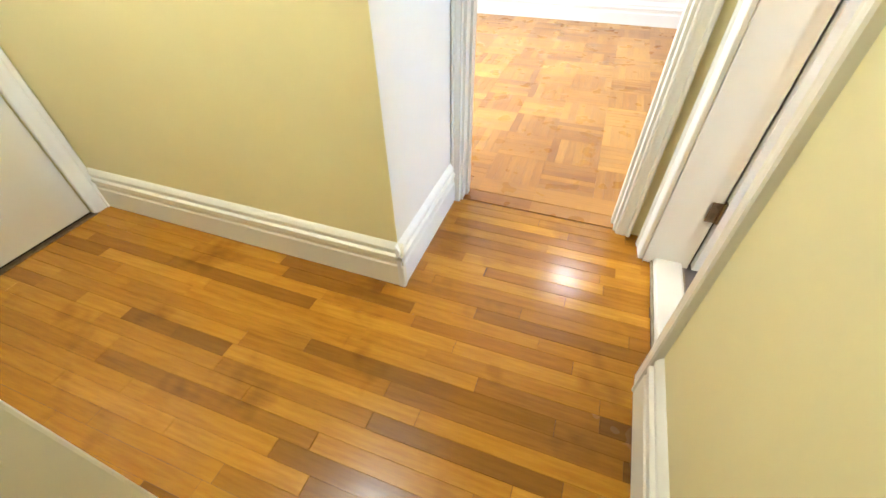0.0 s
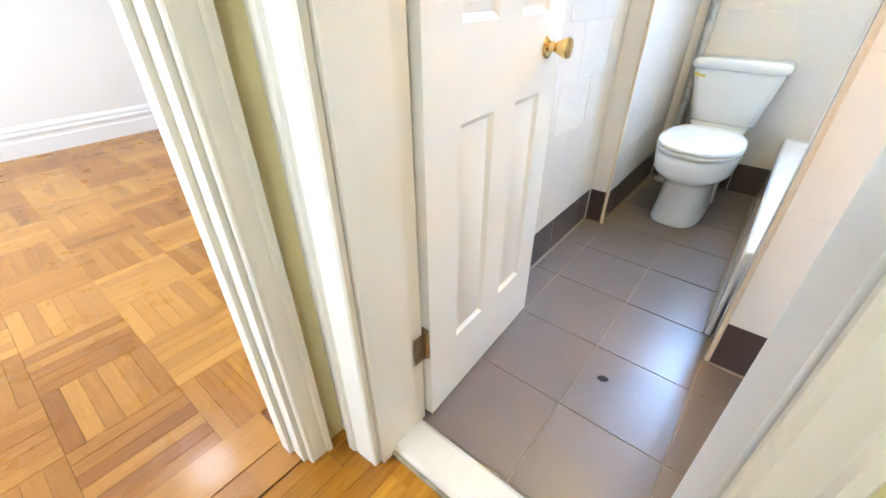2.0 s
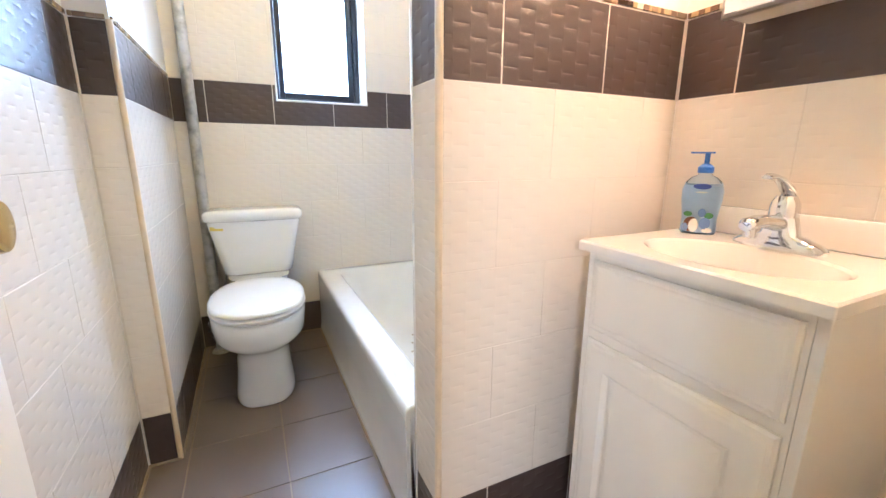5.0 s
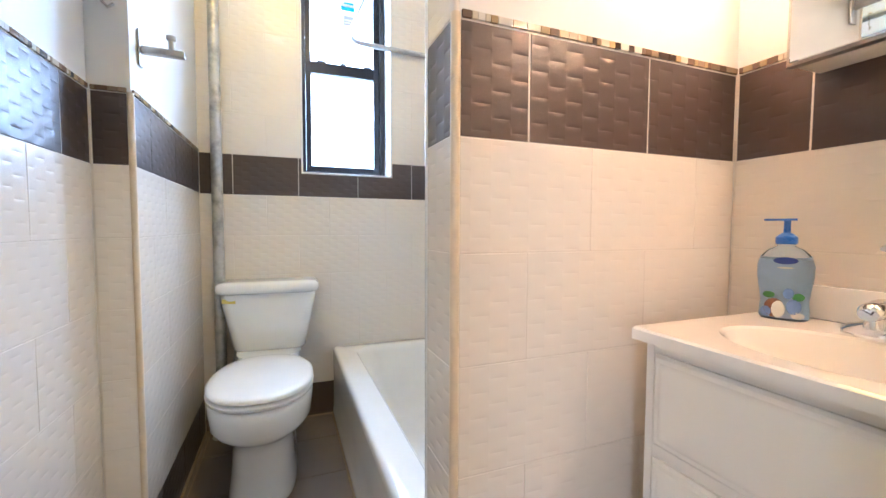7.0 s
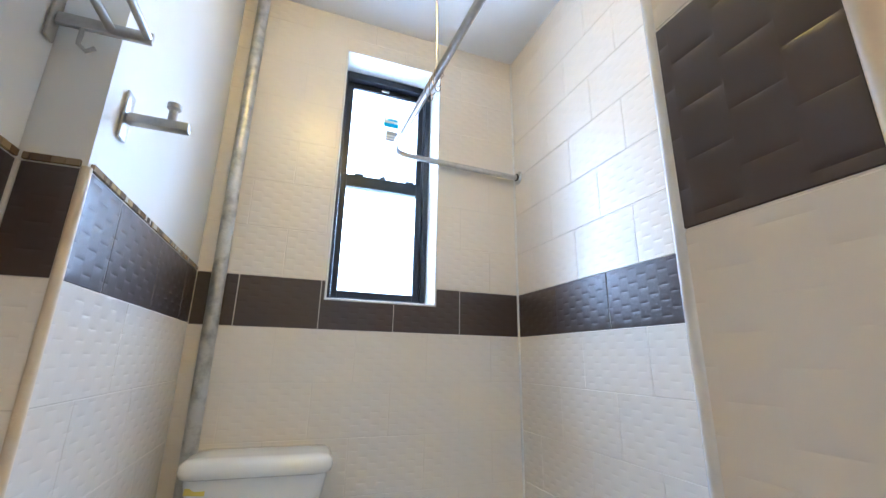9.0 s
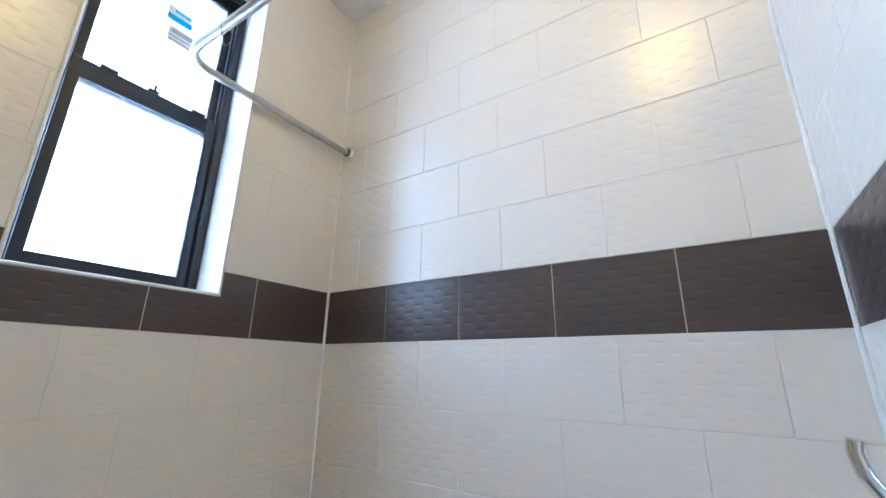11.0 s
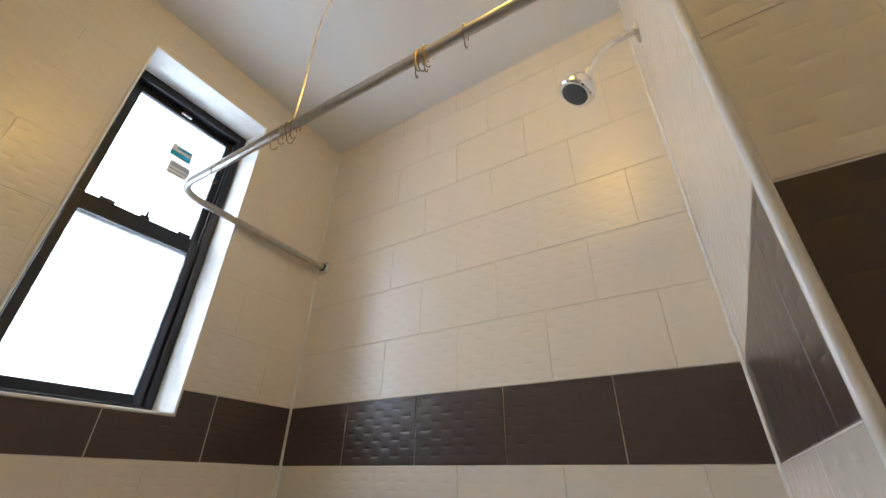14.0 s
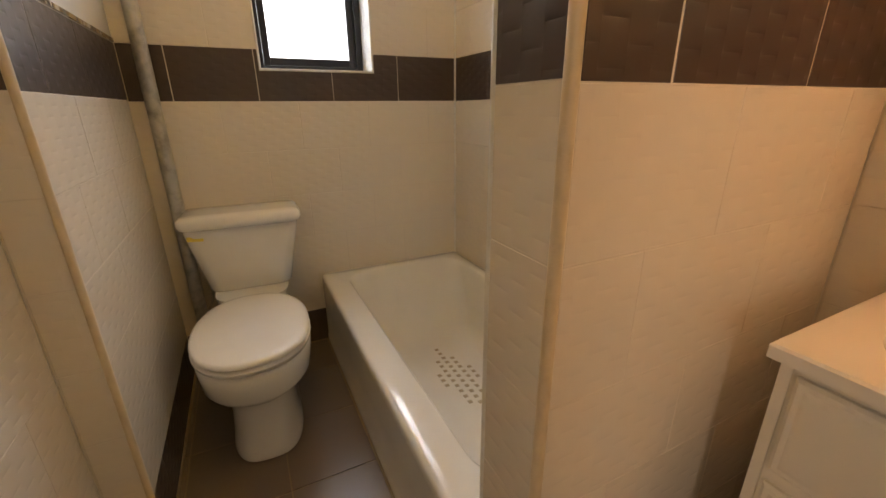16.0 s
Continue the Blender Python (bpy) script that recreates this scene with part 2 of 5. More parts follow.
GALVANISED = plain("worn_silver_pipe_paint", (0.52, 0.51, 0.48), 0.36, 0.65, 0.5, 22)
BLACK_FRAME = plain("black_aluminium", (0.012, 0.013, 0.017), 0.3, 0.2, 0.2)
MARBLE = paint("worn_marble_saddle", (0.62, 0.57, 0.48), 0.35, 0.14)
MARBLE_SIDE = plain("dirty_saddle_edge", (0.30, 0.25, 0.15), 0.8, 0, 0.4)
VANITY_WHITE = plain("white_cabinet_lacquer", (0.81, 0.78, 0.72), 0.32, 0, 0.015, 12)
CULTURED = plain("cultured_marble_top", (0.84, 0.82, 0.78), 0.14, 0, 0.03, 10, 0.4)
MIRROR = plain("mirror_silver", (0.86, 0.88, 0.87), 0.015, 1, 0.03)
# Near-black: paints the shade in gaps and holes, also colours rubber and a chip.
DARK = plain("dark_shade_rubber_chip", (0.02, 0.018, 0.015), 0.9)
FROST = glass_mat("frosted_glass", (0.95, 0.98, 1.0), 0.45)
SOAP_GLASS = glass_mat("blue_clear_plastic", (0.70, 0.84, 1.0), 0.06, 1.4)
PUMP_BLUE = plain("blue_pump_plastic", (0.03, 0.14, 0.52), 0.28)
BULB_GLOW = glow("lit_frosted_bulb", (1.0, 0.64, 0.34), VANITY_LAMP)
OPAL = glow("lit_opal_shade", (1.0, 0.80, 0.60), 0.9)
BATH_GLOW = glow("lit_bath_shade", (1.0, 0.69, 0.17), BATH_LAMP)
HALL_GLOW = glow("unseen_hall_lamp_glow", (1.0, 0.92, 0.72), HALL_LAMP)
ROOM_GLOW = glow("lit_room_shade", (1.0, 0.93, 0.84), ROOM_LAMP)

# ---- building helpers ----
Z = Vector((0, 0, 1))


def slab(bm, x0, x1, y0, y1, z0, z1, bevel=0.0, seg=2):
    geom = bmesh.ops.create_cube(bm, size=1, matrix=Matrix.LocRotScale(((x0 + x1) / 2, (y0 + y1) / 2, (z0 + z1) / 2), None, (x1 - x0, y1 - y0, z1 - z0)))
    if bevel:
        edges = list({e for v in geom["verts"] for e in v.link_edges})
        bmesh.ops.bevel(bm, geom=edges, offset=bevel, segments=seg, affect="EDGES", profile=0.5)
    return bm


def block(x0, x1, y0, y1, z0, z1, bevel=0.0, seg=2):
    return slab(bmesh.new(), x0, x1, y0, y1, z0, z1, bevel, seg)


def loft(rings, bm=None, close_start=True, close_end=True):
    bm = bm or bmesh.new()
    rows = [[bm.verts.new(p) for p in r] for r in rings]
    n = len(rows[0])
    for a, b in zip(rows, rows[1:]):
        for i in range(n):
            bm.faces.new((a[i], a[(i + 1) % n], b[(i + 1) % n], b[i]))
    if close_start:
        bm.faces.new(list(reversed(rows[0])))
    if close_end:
        bm.faces.new(rows[-1])
    return bm


def lathe(profile, m=None, n=24, bm=None):
    """Rings of (radius, height) about z, laid by m."""
    m = m or Matrix()
    return loft([[m @ Vector((max(r, 1e-4) * math.cos(2 * math.pi * i / n), max(r, 1e-4) * math.sin(2 * math.pi * i / n), h)) for i in range(n)] for r, h in profile], bm)


def tube(points, radius, n=10, bm=None, closed=False):
    pts = [Vector(p) for p in points]
    rings, up = [], None
    for i, p in enumerate(pts):
        a, b = pts[max(i - 1, 0)], pts[min(i + 1, len(pts) - 1)]
        if closed:
            a, b = pts[i - 1], pts[(i + 1) % len(pts)]
        d = (b - a).normalized()
        if up is None:
            up = d.orthogonal().normalized()
        up = (up - d * up.dot(d)).normalized()
        side = d.cross(up)
        rings.append([p + radius * (math.cos(2 * math.pi * k / n) * up + math.sin(2 * math.pi * k / n) * side) for k in range(n)])
    if closed:
        rings.append(rings[0])
    return loft(rings, bm, not closed, not closed)


def arc_path(a, b, c, r, steps=8):
    """a to c round the corner b with radius r."""
    a, b, c = Vector(a), Vector(b), Vector(c)
    p, q = b + (a - b).normalized() * r, b + (c - b).normalized() * r
    return [a] + [(1 - s) ** 2 * p + 2 * s * (1 - s) * b + s * s * q for s in (i / steps for i in range(steps + 1))] + [c]


def round_rect(x0, x1, y0, y1, z, r, k=8):
    pts = []
    for cx, cy, a0 in ((x1 - r, y1 - r, 0), (x0 + r, y1 - r, 90), (x0 + r, y0 + r, 180), (x1 - r, y0 + r, 270)):
        for i in range(k + 1):
            a = radians(a0 + 90 * i / k)
            pts.append(Vector((cx + r * math.cos(a), cy + r * math.sin(a), z)))
    return pts


def oval(cx, cy, rx, ry, z, n=36, power=2.0):
    pts = []
    for i in range(n):
        a = 2 * math.pi * i / n
        c, s = math.cos(a), math.sin(a)
        pts.append(Vector((cx + rx * math.copysign(abs(c) ** (2 / power), c), cy + ry * math.copysign(abs(s) ** (2 / power), s), z)))
    return pts


def to_mesh(name, bm, material, smooth=35):
    bmesh.ops.recalc_face_normals(bm, faces=bm.faces)
    me = bpy.data.meshes.new(name)
    bm.to_mesh(me)
    bm.free()
    if smooth:
        me.shade_smooth()
        me.set_sharp_from_angle(angle=radians(smooth))
    for m in (material if isinstance(material, list) else [material]):
        me.materials.append(m)
    return me


def solid(name, bm, material, label="", category="", kind="", group="", smooth=35):
    return tagged(new(name, to_mesh(name, bm, material, smooth)), label, category, group, kind)


def thing(name, at, label, category, group=""):
    ob = new(name)
    ob.matrix_basis = Matrix.Translation(at)
    ob.empty_display_size = 0.05
    return tagged(ob, label, category, group)


def part(name, bm, material, parent, label="", smooth=35):
    """One mesh under a thing or a part; its points are in the world's metres."""
    ob = new(name, to_mesh(name, bm, material, smooth))
    ob.parent = parent
    if parent.type == "EMPTY":
        ob.matrix_parent_inverse = parent.matrix_basis.inverted()
    return tagged(ob, label)


def structure(name, bm, material, label, category, smooth=0):
    return solid(name, bm, material, label, category, "structure", "", smooth)

# ---- structure ----
XP, XT, XF = 1.500, 1.642, 3.106           # partition faces, window wall
YP, YT, YV = 1.000, 0.281, 0.316           # partition end, tub wall, vanity wall
XJ, YL1, YL2 = 2.212, 1.730, 1.636         # step in the left wall, its two planes
ZC = 2.68
WIN = (0.704, 1.168, 1.292, 2.49)          # y0, y1, z0, z1 of the bathroom window
XH, XB = 0.555, 0.742                      # hall and bathroom faces of the doorway wall
XW, YPI, XPI = -2.085, 1.127, -0.389       # entry wall, pier face, pier return
XR, YH = 3.315, 2.68                        # outer face of the window wall, ceiling height


def holed(axis, c0, c1, u0, u1, z0, z1, hole):
    """A wall across x or y with one opening (u, u, z, z)."""
    a, b, c, d = hole
    bm = bmesh.new()
    for p, q, r, s in ((u0, a, z0, z1), (b, u1, z0, z1), (a, b, d, z1), (a, b, z0, c)):
        if q - p > 1e-4 and s - r > 1e-4:
            if axis == "x":
                slab(bm, c0, c1, p, q, r, s)
            else:
                slab(bm, p, q, c0, c1, r, s)
    return bm


def prism(outline, z0, z1):
    """An outline in x, y drawn up from z0 to z1."""
    return loft([[Vector((x, y, z0)) for x, y in outline], [Vector((x, y, z1)) for x, y in outline]])


def moulding(profile, a, b, out):
    """A profile of (depth, height) run along the floor from a to b, standing off in the direction out."""
    a, b, out = Vector((*a, 0)), Vector((*b, 0)), Vector((*out, 0))
    return loft([[p + out * d + Z * h for d, h in profile] for p in (a, b)])


wall_west = structure("wall_hall_west", holed("x", XW - 0.12, XW, -1.2, YPI, 0, YH, (0.12, 1.03, 0.0, 2.07)), YELLOW, "yellow painted hall wall round the entry door", "wall")
bm = block(XW - 0.12, XPI, YPI, 1.90, 0, YH, 0.004)
bm.normal_update()
for face in bm.faces:
    face.material_index = 1 if face.normal.x > 0.5 else 0
wall_pier = structure("wall_pier", bm, [YELLOW, WHITE_WALL], "yellow painted wall block with a white painted return", "wall")
bm = block(XPI + 0.003, -0.345, 1.762, 1.90, 0, YH)
slab(bm, -0.345, 0.440, 1.762, 1.90, 2.06, YH)
slab(bm, 0.440, XH, 1.762, 1.90, 0, YH)
wall_bedroom = structure("wall_bedroom_doorway", bm, YELLOW, "yellow painted wall over the bedroom doorway", "wall")
wall_front = structure("wall_bathroom_front", holed("x", XH, XB - 0.004, -1.2, 1.733, 0, YH, (0.975, 1.612, 0, 2.065)), YELLOW, "yellow painted hall wall with the bathroom doorway", "wall")
wall_hall_near = structure("wall_hall_south", block(XW, -0.36, 0.0, 0.142, 0, YH, 0.006), TRIM, "cream painted hall wall end", "wall")
structure("wall_hall_back", block(XW - 0.12, XB - 0.004, -1.32, -1.2, 0, YH), YELLOW, "yellow painted wall closing the hall", "wall")
bm = block(XB - 0.004, XJ, YL1 + 0.003, 1.90, 0, YH)
slab(bm, XH, XB - 0.004, 1.7335, 1.90, 0, YH)
slab(bm, XJ + 0.003, XR, YL2 + 0.003, 1.90, 0, YH)
wall_left = structure("wall_bathroom_left", bm, WHITE_WALL, "white painted bathroom wall with a step in it", "wall")
wall_vanity = structure("wall_vanity", block(XB - 0.004, XP + 0.003, 0.1, YV - 0.003, 0, YH), WHITE_WALL, "white painted wall behind the vanity", "wall")
wall_tub = structure("wall_tub", block(XP + 0.003, XR, 0.1, YT - 0.003, 0, YH), GROUT, "tiled wall along the bathtub", "wall")
partition = structure("wall_partition", block(XP + 0.003, XT - 0.003, YT - 0.003, YP - 0.003, 0, YH), WHITE_WALL, "partition wall between bathtub and vanity", "wall")
wall_window = structure("wall_window", holed("x", XF + 0.003, XR, YT - 0.003, YL2 + 0.003, 0, YH, WIN), WHITE_EDGE, "tiled outer wall with a narrow window", "wall")
structure("wall_bathroom_hall_side", block(XB - 0.0035, XB, 0.313, 0.90, 0, YH), WHITE_WALL, "white painted wall beside the bathroom door", "wall")

# bedroom shell
structure("wall_bedroom_north", block(-2.5, 3.4, 5.45, 5.57, 0, YH), WHITE_WALL, "white painted far wall of the bedroom", "wall")
structure("wall_bedroom_west", holed("x", -2.5, -2.36, 1.90, 5.45, 0, YH, (3.0, 4.2, 0.9, 2.2)), WHITE_WALL, "white painted bedroom wall with a window", "wall")
structure("wall_bedroom_east", block(XR, 3.4, 1.90, 5.45, 0, YH), WHITE_WALL, "white painted bedroom side wall", "wall")
structure("wall_bedroom_south", block(-2.5, XW - 0.12, 1.78, 1.90, 0, YH), WHITE_WALL, "white painted bedroom wall", "wall")

structure("ceiling_hall", block(XW - 0.12, XB - 0.004, -1.32, 1.90, YH, 2.78), CEILING_PAINT, "white painted hall ceiling", "ceiling")
structure("ceiling_bedroom", block(-2.5, 3.4, 1.90, 5.57, YH, 2.78), CEILING_PAINT, "white painted bedroom ceiling", "ceiling")
structure("ceiling_bathroom", block(XB - 0.004, XR, 0.1, 1.90, ZC, 2.78), CEILING_PAINT, "white painted bathroom ceiling", "ceiling")

floor_hall = structure("floor_hall", block(XW - 0.12, 0.60, -1.32, 1.775, -0.08, -0.004), SUBFLOOR, "glossy narrow oak strip floor in the hall", "floor")
floor_bedroom = structure("floor_bedroom", block(-2.5, 3.4, 1.775, 5.57, -0.08, -0.004), PARQUET_BED, "pale oak parquet block floor in the bedroom", "floor")
floor_bath = structure("floor_bathroom", block(0.60, XR, 0.1, 1.775, -0.08, -0.0025), FLOOR_GROUT, "grey-brown square tile floor in the bathroom", "floor")

# skirting boards
SKIRT = [(0, 0), (0.022, 0), (0.023, 0.112), (0.018, 0.120), (0.018, 0.140), (0.025, 0.150), (0.025, 0.166), (0.014, 0.174), (0.017, 0.196), (0.009, 0.214), (0, 0.222)]


def skirting(name, a, b, out, material, label):
    return structure(name, moulding(SKIRT, a, b, out), material, label, "baseboard", 30)


skirting("baseboard_pier", (XW + 0.02, YPI), (XPI + 0.025, YPI), (0, -1), TRIM, "tall moulded cream baseboard")
skirting("baseboard_pier_return", (XPI, YPI - 0.025), (XPI, 1.745), (1, 0), TRIM_WHITE, "tall moulded white baseboard")
skirting("baseboard_hall_right", (XH, -1.2), (XH, 0.928), (-1, 0), TRIM, "tall moulded cream baseboard")
skirting("baseboard_bedroom", (-2.36, 5.45), (XR, 5.45), (0, -1), TRIM_WHITE, "tall moulded white baseboard along the bedroom wall")

# door surrounds
CASE = [(0, 0), (0, 0.014), (0.006, 0.018), (0.020, 0.0165), (0.028, 0.0185), (0.066, 0.020), (0.072, 0.0185), (0.080, 0.025), (0.098, 0.027), (0.105, 0.021), (0.106, 0)]


def upright(name, corner, across, out, width, z1, material, label):
    """A moulded casing board: from corner, width across, standing out of the wall."""
    c, s, o = Vector(corner), Vector(across), Vector(out)
    k = width / 0.106
    pts = [c + s * (w * k) + o * d for w, d in CASE]
    return structure(name, prism([(p.x, p.y) for p in pts], 0, z1), material, label, "trim", 30)


upright("trim_bathroom_door_far", (XH, 1.605), (0, 1), (-1, 0), 0.105, 2.16, TRIM, "cream gloss door casing")
upright("trim_bathroom_door_near", (XH, 0.998), (0, -1), (-1, 0), 0.068, 2.16, TRIM, "cream gloss door casing")
structure("trim_bathroom_door_head", block(XH - 0.028, XH, 0.998, 1.605, 2.06, 2.16, 0.004), TRIM, "cream gloss door head", "trim")
upright("trim_bedroom_door_right", (0.436, 1.762), (1, 0), (0, -1), 0.066, 2.16, TRIM, "cream gloss door casing")
upright("trim_bedroom_door_left", (-0.341, 1.762), (-1, 0), (0, -1), 0.046, 2.16, TRIM_WHITE, "white gloss door casing")
structure("trim_bedroom_door_head", block(-0.341, 0.436, 1.738, 1.762, 2.06, 2.16, 0.004), TRIM, "cream gloss door head", "trim")
structure("trim_bedroom_jamb_right", prism([(0.440, 1.764), (0.424, 1.764), (0.424, 1.81), (0.412, 1.81), (0.412, 1.85), (0.424, 1.85), (0.424, 1.898), (0.440, 1.898)], 0, 2.06), TRIM, "cream door jamb with stop", "trim")
structure("trim_bedroom_jamb_left", prism([(-0.345, 1.764), (-0.329, 1.764), (-0.329, 1.81), (-0.317, 1.81), (-0.317, 1.85), (-0.329, 1.85), (-0.329, 1.898), (-0.345, 1.898)], 0, 2.06), TRIM_WHITE, "white door jamb with stop", "trim")
structure("trim_bathroom_jamb_hinge", prism([(XH + 0.003, 1.612), (XH + 0.003, 1.594), (0.690, 1.594), (0.690, 1.604), (0.737, 1.604), (0.737, 1.612)], 0, 2.06), TRIM, "cream hinge jamb of the bathroom door", "trim")
jamb = structure("trim_bathroom_jamb_strike", prism([(XH + 0.003, 0.975), (XH + 0.003, 1.004), (0.690, 1.012), (0.690, 0.988), (0.784, 0.988), (0.784, 0.975)], 0, 2.06), TRIM_WHITE, "chipped white strike jamb of the bathroom door", "trim")
structure("trim_bathroom_inner_near", block(XB + 0.0005, XB + 0.040, 0.885, 0.9745, 0, 2.1, 0.003), TRIM_WHITE, "white inner casing of the bathroom door", "trim")
upright("trim_entry_door", (XW, 1.03), (0, 1), (1, 0), 0.092, 2.16, TRIM_WHITE, "white gloss entry door casing")

bm = loft([[Vector((x, y, z)) for x, z in ((0.598, -0.002), (0.598, 0.022), (0.606, 0.032), (0.698, 0.032), (0.709, 0.024), (0.709, -0.002))] for y in (1.013, 1.592)])
structure("door_saddle_bathroom", bm, MARBLE, "worn pale marble saddle in the bathroom doorway", "threshold", 30)
structure("door_saddle_edge", block(0.590, 0.599, 1.000, 1.60, -0.003, 0.012, 0.002), MARBLE_SIDE, "dirty caulk edge of the marble saddle", "trim")


# ---- doors and windows ----


def panel_leaf(w, h, t, panels, inset=0.018, depth=0.009, field=0.006):
    """A door leaf or front in x, z with moulded panels on both faces; y runs through its thickness."""
    xs = sorted({0, w, *[p for q in panels for p in q[:2]]})
    zs = sorted({0, h, *[p for q in panels for p in q[2:]]})
    bm = bmesh.new()
    targets = []
    for y, flip in ((0, False), (t, True)):
        grid = {(i, j): bm.verts.new((x, y, z)) for i, x in enumerate(xs) for j, z in enumerate(zs)}
        for i in range(len(xs) - 1):
            for j in range(len(zs) - 1):
                q = [grid[i, j], grid[i + 1, j], grid[i + 1, j + 1], grid[i, j + 1]]
                f = bm.faces.new(q[::-1] if flip else q)
                cx, cz = (xs[i] + xs[i + 1]) / 2, (zs[j] + zs[j + 1]) / 2
                if any(a < cx < b and c < cz < d for a, b, c, d in panels):
                    targets.append(f)
    bm.normal_update()
    bounds = [e for e in bm.edges if e.is_boundary]
    bmesh.ops.bridge_loops(bm, edges=bounds)
    for f in targets:
        bmesh.ops.inset_individual(bm, faces=[f], thickness=0.004, depth=0)
        bmesh.ops.inset_individual(bm, faces=[f], thickness=inset, depth=-depth)
        bmesh.ops.inset_individual(bm, faces=[f], thickness=0.004, depth=0)
        bmesh.ops.inset_individual(bm, faces=[f], thickness=inset, depth=field)
    return bm


def laid(bm, m):
    bmesh.ops.transform(bm, matrix=m, verts=bm.verts)
    return bm


def knob_set(m, parent):
    """Rose, neck and flared knob along local z."""
    m = m @ Matrix.Scale(0.88, 4)
    k = part("door_knob", lathe([(0.001, 0.0), (0.031, 0.0), (0.032, 0.004), (0.027, 0.009), (0.014, 0.012), (0.0125, 0.026), (0.016, 0.031), (0.0195, 0.037), (0.0275, 0.058), (0.0285, 0.064), (0.0265, 0.069), (0.016, 0.0715), (0.001, 0.072)], m, 28), BRASS, parent, "polished brass door knob")
    return k


# bathroom door, swung open against the left wall
SWING = pose(0.750, 1.586, 0.012, 0, 0, 2.6)
W = 0.594
panels = []
for a, b in ((0.116, 0.258), (0.352, 0.494)):
    panels += [(a, b, 0.222, 0.832), (a, b, 1.010, 1.60), (a, b, 1.715, 1.92)]
door = tagged(new("door_bathroom", to_mesh("door_bathroom", laid(panel_leaf(W, 2.02, 0.035, panels), SWING), DOOR_PAINT, 30)), "white six-panel door standing wide open", "door", kind="structure")
knob_set(SWING @ pose(W - 0.090, 0.0, 0.938, 90, 0, 0), door)
knob_set(SWING @ pose(W - 0.090, 0.035, 0.938, -90, 0, 0), door)
for z in (0.262, 1.78):
    bm = tube([(0.741, 1.590, z), (0.741, 1.590, z + 0.09)], 0.0075, 10)
    slab(bm, 0.700, 0.739, 1.5915, 1.5945, z, z + 0.09, 0.001, 1)
    slab(bm, 0.744, 0.750, 1.590, 1.612, z, z + 0.09, 0.001, 1)
    for s in (0.018, 0.045, 0.072):
        lathe([(0.001, 0), (0.0045, 0), (0.004, 0.0012), (0.001, 0.0015)], pose(0.715, 1.5915, z + s, 90, 0, 0), 8, bm)
    part("hinge", bm, OLD_BRASS, door, "tarnished steel butt hinge")

# strike on the near jamb
bm = block(0.712, 0.786, 0.9875, 0.9905, 0.884, 0.962, 0.001, 1)
slab(bm, 0.784, 0.796, 0.972, 0.9885, 0.902, 0.956, 0.002, 1)
plate = part("strike_plate", bm, TRIM_WHITE, jamb, "strike plate coated in chipped white paint")
part("bare_metal", block(0.774, 0.787, 0.9906, 0.9912, 0.926, 0.934, 0.0002, 1), OLD_BRASS, plate, "bare worn metal strip")
part("hole_edge", lathe([(0.001, 0), (0.0150, 0), (0.0142, 0.0006), (0.001, 0.0008)], pose(0.758, 0.9905, 0.922, -90, 0, 0) @ Matrix.Diagonal((0.90, 1.08, 1.0, 1.0)), 22), OLD_BRASS, plate, "splintered brown edge of the latch hole")
# The plate is not cut: a dark disc paints the shade inside the latch hole.
part("latch_hole_shade", lathe([(0.001, 0), (0.0138, 0), (0.0134, 0.0005), (0.001, 0.0007)], pose(0.7575, 0.9912, 0.925, -90, 0, 25) @ Matrix.Diagonal((0.88, 1.0, 1.0, 1.0)), 20), DARK, plate, "dark disc standing for the shade in the latch hole")
for x, z in ((0.764, 0.893), (0.752, 0.952)):
    screw = part("screw", lathe([(0.001, 0), (0.0055, 0), (0.0045, 0.0012), (0.001, 0.0014)], pose(x, 0.9905, z, -90, 0, 0), 12), TRIM_WHITE, plate)
    cross = block(x - 0.0028, x + 0.0028, 0.9916, 0.9921, z - 0.0007, z + 0.0007)
    slab(cross, x - 0.0007, x + 0.0007, 0.9916, 0.9922, z - 0.0028, z + 0.0028)
    # Dark bars on the screw head paint the shade in its cross slot.
    part("screw_slot_shade", cross, DARK, screw, "", 0)

# entry door
entry = tagged(new("door_entry", to_mesh("door_entry", block(XW - 0.045, XW - 0.003, 0.126, 1.024, 0.014, 2.06, 0.002), TRIM_WHITE, 30)), "smooth white entry door standing shut", "door", kind="structure")
# Near-black strip stands in for the shade in the gap below the leaf.
part("door_gap_shade", block(XW - 0.042, XW - 0.006, 0.126, 1.024, 0.001, 0.0135), DARK, entry, "dark strip standing for the shade in the gap under the door")
structure("door_saddle_entry", block(XW - 0.10, XW + 0.025, 0.145, 1.04, -0.003, 0.006, 0.002), OLD_BRASS, "thin brass-edged entry saddle", "threshold")

# narrow black window with frosted panes
y0, y1, z0, z1 = WIN
window = thing("window_1", (3.278, (y0 + y1) / 2, z0), "black aluminium double-hung window with frosted panes", "window")
tagged(window, kind="structure")
bm = bmesh.new()
slab(bm, 3.243, 3.306, y0 + 0.002, y0 + 0.030, z0 + 0.002, z1 - 0.002, 0.002, 1)
slab(bm, 3.243, 3.306, y1 - 0.024, y1 - 0.002, z0 + 0.002, z1 - 0.002, 0.002, 1)
slab(bm, 3.243, 3.306, y0 + 0.030, y1 - 0.024, z1 - 0.040, z1 - 0.002, 0.002, 1)
slab(bm, 3.238, 3.306, y0 + 0.030, y1 - 0.024, z0 + 0.002, z0 + 0.026, 0.002, 1)
